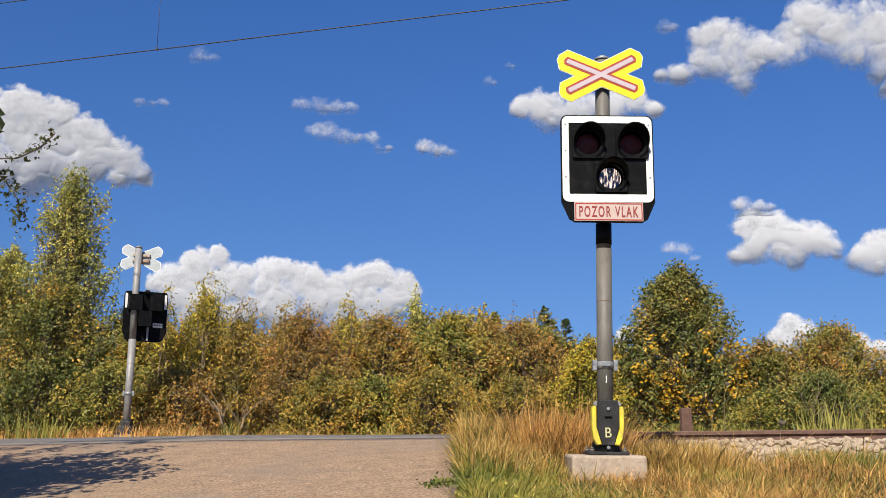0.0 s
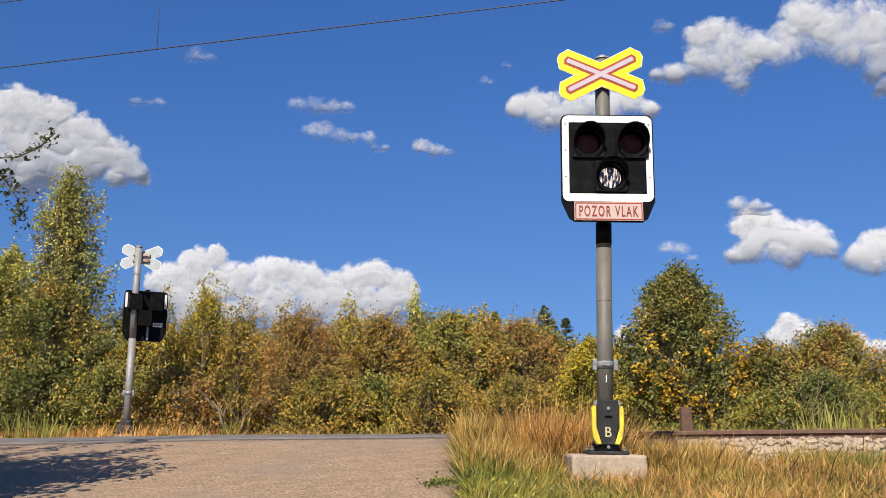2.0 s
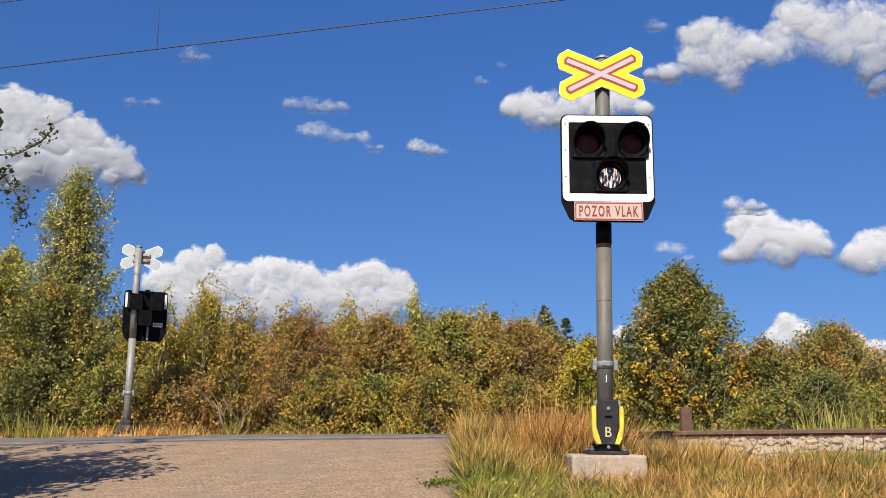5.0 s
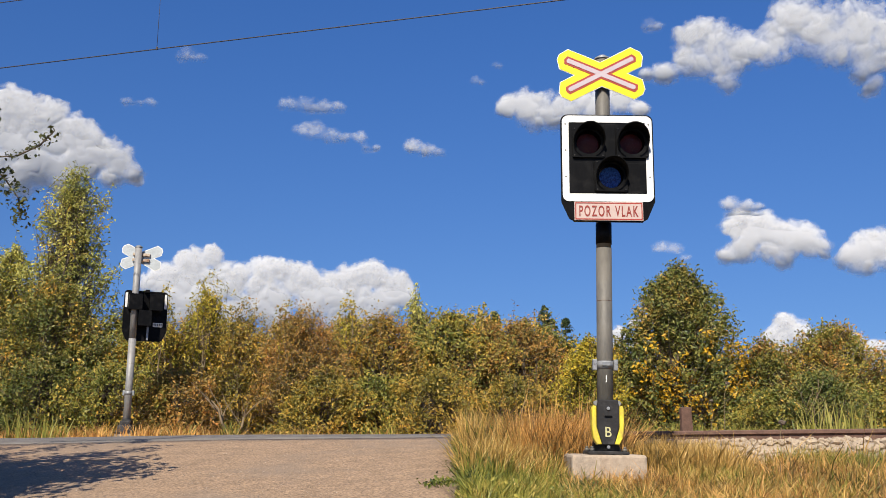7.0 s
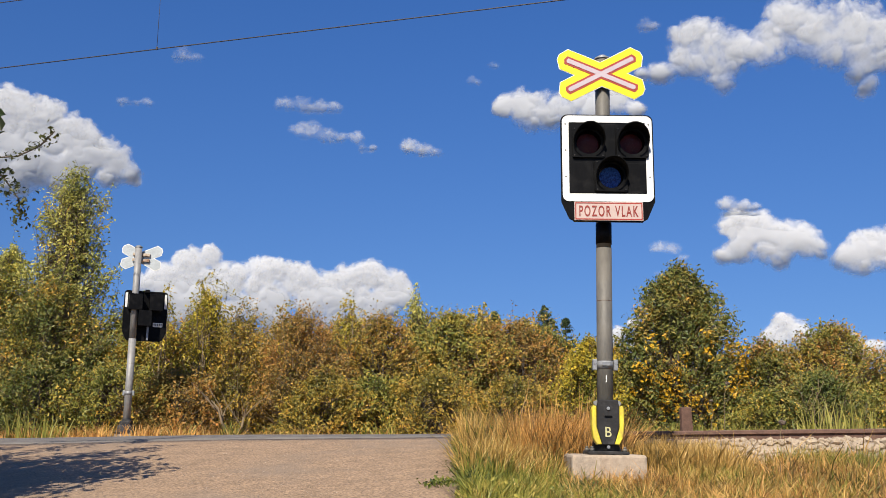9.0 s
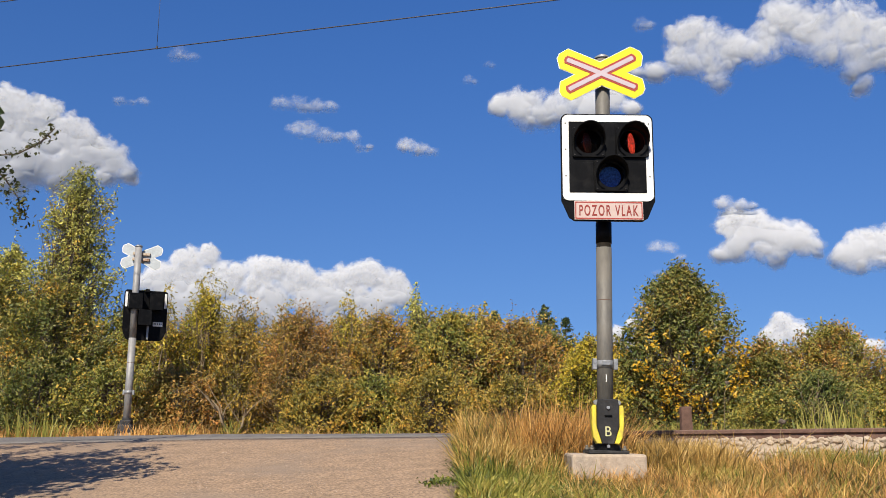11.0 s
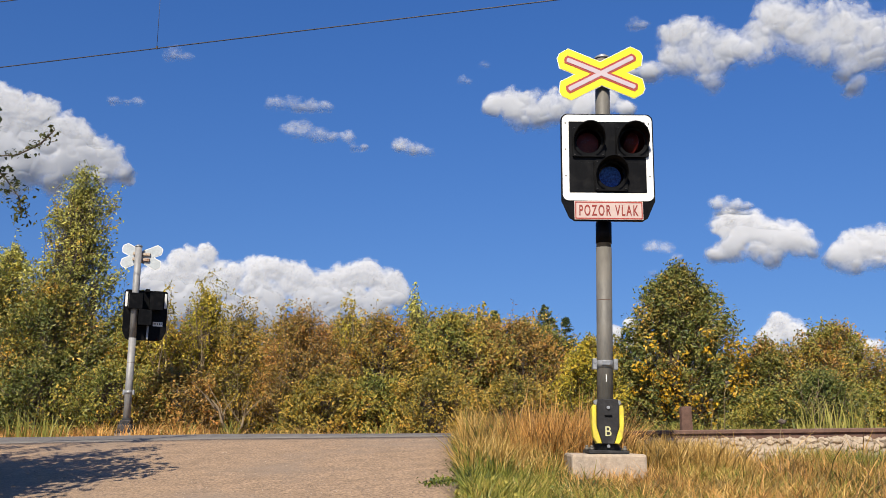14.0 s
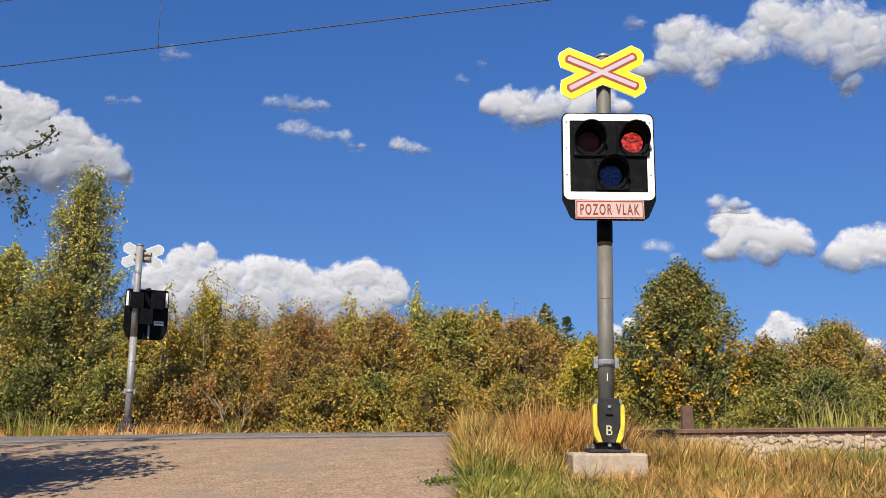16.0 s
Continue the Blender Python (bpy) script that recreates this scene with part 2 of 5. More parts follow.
def add_tube(bm, p0, p1, r0, r1, seg=16, caps=True):
    p0, p1 = Vector(p0), Vector(p1)
    q = (p1 - p0).to_track_quat("Z", "Y")
    rings = []
    for p, r in ((p0, r0), (p1, r1)):
        rings.append([bm.verts.new(p + q @ Vector((math.cos(a) * r, math.sin(a) * r, 0)))
                      for a in (2 * math.pi * k / seg for k in range(seg))])
    for k in range(seg):
        f = bm.faces.new((rings[0][k], rings[0][(k + 1) % seg], rings[1][(k + 1) % seg], rings[1][k]))
        f.smooth = True
    if caps:
        bm.faces.new(rings[1])
        bm.faces.new(list(reversed(rings[0])))
    return bm


def add_plate(bm, pts, y0, y1, bevel=0.0):
    """A plate with the outline pts in x and z, from y0 (front) to y1 (back)."""
    f = [bm.verts.new((x, y0, z)) for x, z in pts]
    b = [bm.verts.new((x, y1, z)) for x, z in pts]
    front = bm.faces.new(f)
    bm.faces.new(list(reversed(b)))
    n = len(pts)
    for k in range(n):
        bm.faces.new((f[(k + 1) % n], f[k], b[k], b[(k + 1) % n]))
    bmesh.ops.recalc_face_normals(bm, faces=bm.faces[:])
    if bevel:
        bmesh.ops.bevel(bm, geom=list(front.edges), offset=bevel, segments=1, affect="EDGES")
    return bm


def add_pierced(bm, outline, holes, y0, y1):
    """A plate with round holes (x, z, radius) through it."""
    loops = [outline] + [[(cx + r * math.cos(2 * math.pi * k / 28), cz + r * math.sin(2 * math.pi * k / 28)) for k in range(28)] for cx, cz, r in holes]
    edges = []
    for pts in loops:
        vs = [bm.verts.new((x, y0, z)) for x, z in pts]
        edges += [bm.edges.new((vs[k], vs[(k + 1) % len(vs)])) for k in range(len(vs))]
    made = bmesh.ops.triangle_fill(bm, use_beauty=True, use_dissolve=False, edges=edges)
    faces = [g for g in made["geom"] if isinstance(g, bmesh.types.BMFace)]
    out = bmesh.ops.extrude_face_region(bm, geom=faces)
    bmesh.ops.translate(bm, vec=(0, y1 - y0, 0), verts=[g for g in out["geom"] if isinstance(g, bmesh.types.BMVert)])
    if not any(f.is_valid and abs(f.calc_center_median().y - y0) < 1e-5 for f in bm.faces):
        bmesh.ops.triangle_fill(bm, use_beauty=True, use_dissolve=False, edges=[e for e in edges if e.is_valid])
    bmesh.ops.recalc_face_normals(bm, faces=bm.faces[:])
    return bm


def rounded(x0, x1, z0, z1, r, seg=5):
    pts = []
    for cx, cz, a0 in ((x1 - r, z1 - r, 0), (x0 + r, z1 - r, 90), (x0 + r, z0 + r, 180), (x1 - r, z0 + r, 270)):
        pts += [(cx + r * math.cos(radians(a0 + 90 * k / seg)), cz + r * math.sin(radians(a0 + 90 * k / seg))) for k in range(seg + 1)]
    return pts


def x_shape(length, w, tip, angle=25.5):
    """The outline of a crossbuck cross, with chamfered ends."""
    pts, a = [], radians(angle)
    arms = [a, math.pi - a, math.pi + a, -a]
    notch = {0: (0, w / math.cos(a)), 1: (-w / math.sin(a), 0), 2: (0, -w / math.cos(a)), 3: (w / math.sin(a), 0)}
    for k, g in enumerate(arms):
        u, v = Vector((math.cos(g), math.sin(g))), Vector((-math.sin(g), math.cos(g)))
        for l, s in ((length, -w), (length + tip, -0.25 * w), (length + tip, 0.25 * w), (length, w)):
            pts.append(tuple(u * l + v * s))
        pts.append(notch[k])
    return pts


def add_frame(bm, outer, inner, y0, y1):
    """A flat ring between two outlines of equally many points."""
    n = len(outer)
    v = [[bm.verts.new((x, y, z)) for x, z in o] for o, y in ((outer, y0), (inner, y0), (outer, y1), (inner, y1))]
    for k in range(n):
        j = (k + 1) % n
        bm.faces.new((v[0][k], v[0][j], v[1][j], v[1][k]))
        bm.faces.new((v[2][j], v[2][k], v[3][k], v[3][j]))
        bm.faces.new((v[0][j], v[0][k], v[2][k], v[2][j]))
        bm.faces.new((v[1][k], v[1][j], v[3][j], v[3][k]))
    bmesh.ops.recalc_face_normals(bm, faces=bm.faces[:])
    return bm


def lettering(name, text, width, height, m, material, parent, label="", bold=0.0, gap=1.0):
    cu = bpy.data.curves.new(name, "FONT")
    cu.body, cu.align_x, cu.extrude, cu.offset = text, "CENTER", 0.0012, bold
    cu.space_character = gap
    tmp = bpy.data.objects.new(name, cu)
    me = bpy.data.meshes.new_from_object(tmp)
    bpy.data.objects.remove(tmp)
    co = np.array([v.co[:] for v in me.vertices])
    lo, hi = co.min(0), co.max(0)
    for v in me.vertices:
        v.co.x = (v.co.x - (lo[0] + hi[0]) / 2) * width / (hi[0] - lo[0])
        v.co.y = (v.co.y - lo[1]) * height / (hi[1] - lo[1])
    me.materials.append(material)
    ob = new(name, me)
    ob.parent = parent
    ob.matrix_basis = m
    return tagged(ob, label)


def mesh_np(name, verts, faces, material, parent=None, smooth=False):
    """A mesh from arrays: verts (n, 3) and faces (m, 3 or 4)."""
    me = bpy.data.meshes.new(name)
    me.vertices.add(len(verts))
    me.vertices.foreach_set("co", np.asarray(verts, np.float32).ravel())
    k = faces.shape[1]
    me.loops.add(faces.size)
    me.loops.foreach_set("vertex_index", faces.astype(np.int32).ravel())
    me.polygons.add(len(faces))
    me.polygons.foreach_set("loop_start", np.arange(0, faces.size, k, dtype=np.int32))
    me.polygons.foreach_set("use_smooth", np.full(len(faces), smooth))
    me.update(calc_edges=True)
    me.materials.append(material)
    ob = new(name, me)
    ob.parent = parent
    return ob


# ---- the lie of the land ----
SLOPE = math.tan(radians(16))


def axis_y(x):
    return 11.9 - SLOPE * x


def off_track(x, y):
    return (axis_y(x) - y) * math.cos(radians(16))


Q_ROAD = np.array([-60, -12, -4, -1.5, 0, 1.4, 2.4, 3.6, 5.3, 8, 11.4, 20, 60])
Z_ROAD = np.array([0.9, 1.3, 1.57, 1.61, 1.615, 1.60, 1.50, 1.355, 1.14, 0.72, 0.16, -0.6, -1.5])
Q_LAND = np.array([-60, -12, -4, -2.8, -2.0, 2.0, 2.7, 3.6, 5.3, 8, 11.4, 20, 60])
Z_LAND = np.array([0.7, 1.3, 1.5, 1.45, 1.36, 1.36, 1.22, 1.19, 1.0, 0.62, 0.06, -0.7, -1.7])


CROSS_X = np.array([-6.5, -5, -2.4, 0.1])
CROSS_Z = np.array([-0.12, -0.09, -0.028, -0.012])


def road_z(x, y):
    q = off_track(x, y)
    return float(np.interp(q, Q_ROAD, Z_ROAD)) + float(np.interp(x, CROSS_X, CROSS_Z)) * max(0.0, 1 - abs(q) / 6)


def land_z(x, y):
    z = float(np.interp(off_track(x, y), Q_LAND, Z_LAND))
    near = min(1.0, max(0.0, min(x + 6.2, 0.7 - x) / 0.5))
    if near > 0:
        z = z * (1 - near) + (road_z(x, y) - 0.05) * near
    return z + 0.03 * noise.noise((x * 0.9, y * 0.9, 0))


def ground():
    xs = np.unique(np.concatenate([np.linspace(-14, 14, 85), np.geomspace(14, 3500, 14), -np.geomspace(14, 3500, 14)]))
    ys = np.unique(np.concatenate([np.linspace(-6, 26, 97), np.geomspace(26, 4000, 14), -np.geomspace(6, 3500, 14)]))
    v = [(x, y, land_z(x, y)) for y in ys for x in xs]
    n = len(xs)
    f = [(j * n + i, j * n + i + 1, (j + 1) * n + i + 1, (j + 1) * n + i) for j in range(len(ys) - 1) for i in range(n - 1)]
    ob = mesh_np("ground", np.array(v), np.array(f), SOIL, None, True)
    tagged(ob, "dry brown soil under the grass, rising to the track", "ground", kind="structure")


def ribbon(name, x0, x1, ycurve0, ycurve1, material, lift, nx=30, ny=60, wob=0.0):
    """A surface strip of the road with a thickness of 5 cm."""
    v, f = [], []
    for j in range(ny + 1):
        for i in range(nx + 1):
            x = x0 + (x1 - x0) * i / nx
            y = ycurve0(x) + (ycurve1(x) - ycurve0(x)) * j / ny
            if i == nx:
                x += wob * noise.noise((y * 1.7, 3.1, 0)) + 0.4 * wob * noise.noise((y * 6, 1.2, 0))
            v.append((x, y, road_z(x, y) + lift))
    n = nx + 1
    for j in range(ny):
        for i in range(nx):
            f.append((j * n + i, j * n + i + 1, (j + 1) * n + i + 1, (j + 1) * n + i))
    base = len(v)
    rim = [i for i in range(n)] + [j * n + nx for j in range(1, ny + 1)] + [ny * n + i for i in range(nx - 1, -1, -1)] + [j * n for j in range(ny - 1, 0, -1)]
    v += [(v[k][0], v[k][1], v[k][2] - 0.06) for k in rim]
    for a in range(len(rim)):
        b = (a + 1) % len(rim)
        f.append((rim[b], rim[a], base + a, base + b))
    return mesh_np(name, np.array(v), np.array(f), material, None, True)


def road():
    r = ribbon("road", -5.7, 0.11, lambda x: -14.0, lambda x: axis_y(x) - 1.75 + 0.12 * x, ASPHALT, 0.0, 30, 90, 0.06)
    tagged(r, "worn pale asphalt road climbing to the crossing", "road", kind="structure")
    c = ribbon("road_crossing", -6.4, 0.13, lambda x: axis_y(x) - 1.75 + 0.12 * x, lambda x: axis_y(x) + 1.6, ASPHALT_DARK, 0.006, 30, 20, 0.03)
    tagged(c, "darker grey asphalt strip laid across the railway track", "road", kind="structure")
    b = ribbon("road_beyond", -5.7, 0.11, lambda x: axis_y(x) + 1.6, lambda x: 60.0, ASPHALT, 0.0, 20, 40, 0.06)
    tagged(b, "asphalt road falling away behind the railway track", "road", kind="structure")


def road_grit():
    """Loose grit on the asphalt: small flat stones too many to count."""
    rng = np.random.default_rng(19)
    n = 4200
    x, y = rng.uniform(-4.6, 0.08, n), rng.uniform(5.0, 11.0, n)
    y = np.minimum(y, 11.9 - SLOPE * x - 2.2)
    z = np.array([road_z(a, b) for a, b in zip(x, y)])
    c = np.stack([x, y, z + 0.001], 1)
    r = rng.uniform(0.003, 0.007, (n, 1))
    a = rng.uniform(0, 6.283, (n, 1))
    ring = [c + r * np.concatenate([np.cos(a + g), np.sin(a + g), np.zeros((n, 1))], 1) * rng.uniform(0.7, 1.2, (n, 1)) for g in (0, 1.57, 3.14, 4.71)]
    v = np.stack(ring + [c + r * (0.0, 0.0, 0.8)], 1).reshape(-1, 3)
    k = np.arange(n)[:, None] * 5
    f = np.concatenate([k + [0, 1, 4], k + [1, 2, 4], k + [2, 3, 4], k + [3, 0, 4]], 0)
    tagged(mesh_np("grit", v, f, GRIT), "fine pale loose grit on the asphalt", "grit", kind="stuff")


ground()
road()
road_grit()

# ---- railway ----
TRACK = pose(0, 11.9, -0.06, 0, -0.82, -16)
LINE = pose(0, 11.9, 0, 0, 0, -16)


def rails():
    prof = [(-0.062, 1.49), (0.062, 1.49), (0.062, 1.505), (0.012, 1.525), (0.009, 1.61), (0.036, 1.625), (0.036, 1.655),
            (0.028, 1.663), (-0.028, 1.663), (-0.036, 1.655), (-0.036, 1.625), (-0.009, 1.61), (-0.012, 1.525), (-0.062, 1.505)]
    for s in (-1, 1):
        bm = bmesh.new()
        ends = [[bm.verts.new((x, s * 0.7535 + y, z)) for y, z in prof] for x in (-70, 70)]
        n = len(prof)
        for k in range(n):
            bm.faces.new((ends[0][k], ends[0][(k + 1) % n], ends[1][(k + 1) % n], ends[1][k]))
        bm.faces.new(ends[0])
        bm.faces.new(ends[1])
        bmesh.ops.recalc_face_normals(bm, faces=bm.faces[:])
        r = part("rail", bm, RUST)
        r.matrix_basis = TRACK
        tagged(r, "rust-brown steel rail lying on stone ballast", "rail", "rails of the track")
        bm = add_box(bmesh.new(), (0, s * 0.7535, 1.6638), (140, 0.05, 0.0016))
        part("running_surface", bm, RAILTOP, r, "worn bright running surface")


rails()


def sleepers():
    first = None
    for k in range(-28, 40):
        x = k * 0.6 + 0.3
        if -6.5 < x < 1.2:
            continue
        m = TRACK @ pose(x, 0, 1.40)
        if first is None:
            bm = add_box(bmesh.new(), (0, 0, 0), (0.26, 2.4, 0.18), 0.02)
            me_ob = part("sleeper", bm, CONCRETE)
            me_ob.matrix_basis = m
            first = tagged(me_ob, "grey concrete railway sleeper bedded in ballast", "sleeper", "sleepers of the track")
        else:
            copy_thing(first, m)


sleepers()


def stone_mesh(seed, r):
    rnd = random.Random(seed)
    bm = bmesh.new()
    bmesh.ops.create_icosphere(bm, subdivisions=1, radius=r)
    for v in bm.verts:
        v.co *= rnd.uniform(0.75, 1.15)
        v.co.z *= 0.72
    me = bpy.data.meshes.new("stone")
    bm.to_mesh(me)
    bm.free()
    me.materials.append(STONE)
    return me


def ballast_z(q):
    return float(np.interp(abs(q), [0, 1.5, 1.75, 2.75, 3.2], [1.48, 1.555, 1.54, 1.22, 1.1]))


def ballast():
    bed = thing("ballast", TRACK, "pale grey-brown crushed stone ballast under the rails", "ballast", kind="structure")
    bm = bmesh.new()
    qs = [-3.2, -2.75, -1.75, -1.5, 0, 1.5, 1.75, 2.75, 3.2]
    for x0, x1 in ((-60, -5.2), (1.6, 60)):
        rows = [[bm.verts.new((x, q, ballast_z(q) - 0.03)) for q in qs] for x in (x0, x1)]
        for k in range(len(qs) - 1):
            bm.faces.new((rows[0][k], rows[1][k], rows[1][k + 1], rows[0][k + 1]))
    bmesh.ops.recalc_face_normals(bm, faces=bm.faces[:])
    part("bed", bm, STONE, bed)
    rnd = random.Random(5)
    kinds = [stone_mesh(k, 0.045) for k in range(8)]
    # the stretch of the shoulder beside the signal, stone by stone
    for k in range(300):
        q = -rnd.uniform(0.95, 2.75)
        x = rnd.uniform(2.6, 8.2)
        ob = new("stone", kinds[k % 8])
        ob.parent = bed
        s = rnd.uniform(0.65, 1.25)
        ob.matrix_basis = pose(x, q, ballast_z(q), rnd.uniform(-40, 40), rnd.uniform(-40, 40), rnd.uniform(0, 360)) @ Matrix.Diagonal((s, s, s, 1))
    protos = [(np.array([v.co[:] for v in me.vertices]), np.array([p.vertices[:] for p in me.polygons])) for me in kinds]
    vs, fs, base = [], [], 0
    for k in range(4200):
        q = rnd.choice((-1, -1, -1, 1)) * abs(rnd.uniform(0.0, 2.9))
        x = rnd.uniform(1.7, 11) if k % 4 else rnd.uniform(-12, -5.1)
        v, f = protos[k % 8]
        m = pose(x, q, ballast_z(q) - 0.012, rnd.uniform(-40, 40), rnd.uniform(-40, 40), rnd.uniform(0, 360)).to_3x3()
        vs.append(v @ np.array(m).T * rnd.uniform(0.5, 1.25) + (x, q, ballast_z(q) - 0.012))
        fs.append(f + base)
        base += len(v)
    tagged(mesh_np("loose_stones", np.concatenate(vs), np.concatenate(fs), STONE, bed), kind="stuff")


ballast()


def overhead_line():
    """Contact wire and carrier over the track, with droppers."""
    line = thing("overhead_line", LINE, "thin dark overhead electric wires above the railway track", "overhead line")
    bm = add_tube(bmesh.new(), (-70, 0.08, 7.16), (70, -0.08, 7.16), 0.0085, 0.0085, 8)
    part("contact_wire", bm, WIRE, line)
    bm = bmesh.new()
    pts = [(x, 0.0, 8.19 + 0.00042 * (x - 6) ** 2) for x in range(-66, 70, 4)]
    for a, b in zip(pts, pts[1:]):
        add_tube(bm, a, b, 0.007, 0.007, 8, False)
    part("carrier_wire", bm, WIRE, line)
    for x in (-29.4, -16.9, -4.40, 8.1, 20.6):
        bm = add_tube(bmesh.new(), (x, 0, 7.16), (x, 0, 8.19 + 0.00042 * (x - 6) ** 2), 0.004, 0.004, 6)
        add_box(bm, (x, 0, 7.17), (0.03, 0.02, 0.05), 0.004)
        part("dropper", bm, WIRE, line)


overhead_line()


# ---- signals ----
def visor(bm, cx, cz, r, length, y0):
    seg = 28
    rows = []
    for k in range(seg + 1):
        a = radians(-62 + (304) * k / seg)
        up = math.sin(a)
        l = length * max(0.10, 0.42 + 0.58 * up) if up > -0.6 else length * 0.1
        o, i = r, r - 0.006
        ca, sa = math.cos(a), math.sin(a)
        rows.append([bm.verts.new(p) for p in ((cx + o * ca, y0, cz + o * sa), (cx + o * 1.05 * ca, y0 - l, cz + o * 1.05 * sa),
                                               (cx + i * 1.05 * ca, y0 - l, cz + i * 1.05 * sa), (cx + i * ca, y0, cz + i * sa))])
    for a, b in zip(rows, rows[1:]):
        for k in range(3):
            f = bm.faces.new((a[k], b[k], b[k + 1], a[k + 1]))
            f.smooth = k != 1
    bm.faces.new(rows[0])
    bm.faces.new(rows[-1])
    bmesh.ops.recalc_face_normals(bm, faces=bm.faces[:])


def lamp_unit(owner, head, cx, cz, off, on, label):
    """One lamp: square plate, can, visor, lens, and the turning insert that shows dark or lit."""
    unit = part("lamp_unit", add_frame(bmesh.new(), rounded(cx - 0.128, cx + 0.128, cz - 0.128, cz + 0.128, 0.012, 4),
                [(cx + 0.1 * math.cos(a), cz + 0.1 * math.sin(a)) for a in (radians(-4 + 368 * k / 19 * 19 / 20 + 8) for k in range(20))],
                -0.040, -0.022), BLACK, owner, label)
    unit.matrix_basis = head.matrix_basis.copy()
    bm = add_tube(bmesh.new(), (cx, -0.03, cz), (cx, 0.20, cz), 0.102, 0.102, 28, False)
    add_tube(bm, (cx, 0.20, cz), (cx, 0.205, cz), 0.102, 0.08, 28)
    part("can", bm, BLACK, unit)
    bm = bmesh.new()
    visor(bm, cx, cz, 0.122, 0.15, -0.036)
    part("visor", bm, BLACK, unit)
    bm = bmesh.new()
    rings = []
    for j in range(5):
        rr, dy = 0.1 * math.cos(radians(20 * j)), -0.025 - 0.05 * math.sin(radians(20 * j))
        rings.append([bm.verts.new((cx + rr * math.cos(radians(15 * k)), dy, cz + rr * math.sin(radians(15 * k)))) for k in range(24)])
    for a, b in zip(rings, rings[1:]):
        for k in range(24):
            bm.faces.new((a[k], a[(k + 1) % 24], b[(k + 1) % 24], b[k])).smooth = True
    bm.faces.new(rings[-1])
    bmesh.ops.recalc_face_normals(bm, faces=bm.faces[:])
    lens = part("lens", bm, LENS, unit, "clear ribbed lens")
    lens.visible_shadow = False
    for sx in (-1, 1):
        for sz in (-1, 1):
            part("screw", add_tube(bmesh.new(), (cx + sx * 0.112, -0.04, cz + sz * 0.112), (cx + sx * 0.112, -0.046, cz + sz * 0.112), 0.006, 0.005, 8), BLACK_MATT, unit)
    # the insert: two discs back to back on an upright axle
    bm = add_tube(bmesh.new(), (0, -0.004, 0), (0, 0.004, 0), 0.088, 0.088, 28)
    ins = part("insert", bm, off, unit)
    ins.data.materials.append(on)
    for p in ins.data.polygons:
        if p.normal.y > 0.5:
            p.material_index = 1
    ins.matrix_basis = pose(cx, 0.025, cz)
    return ins


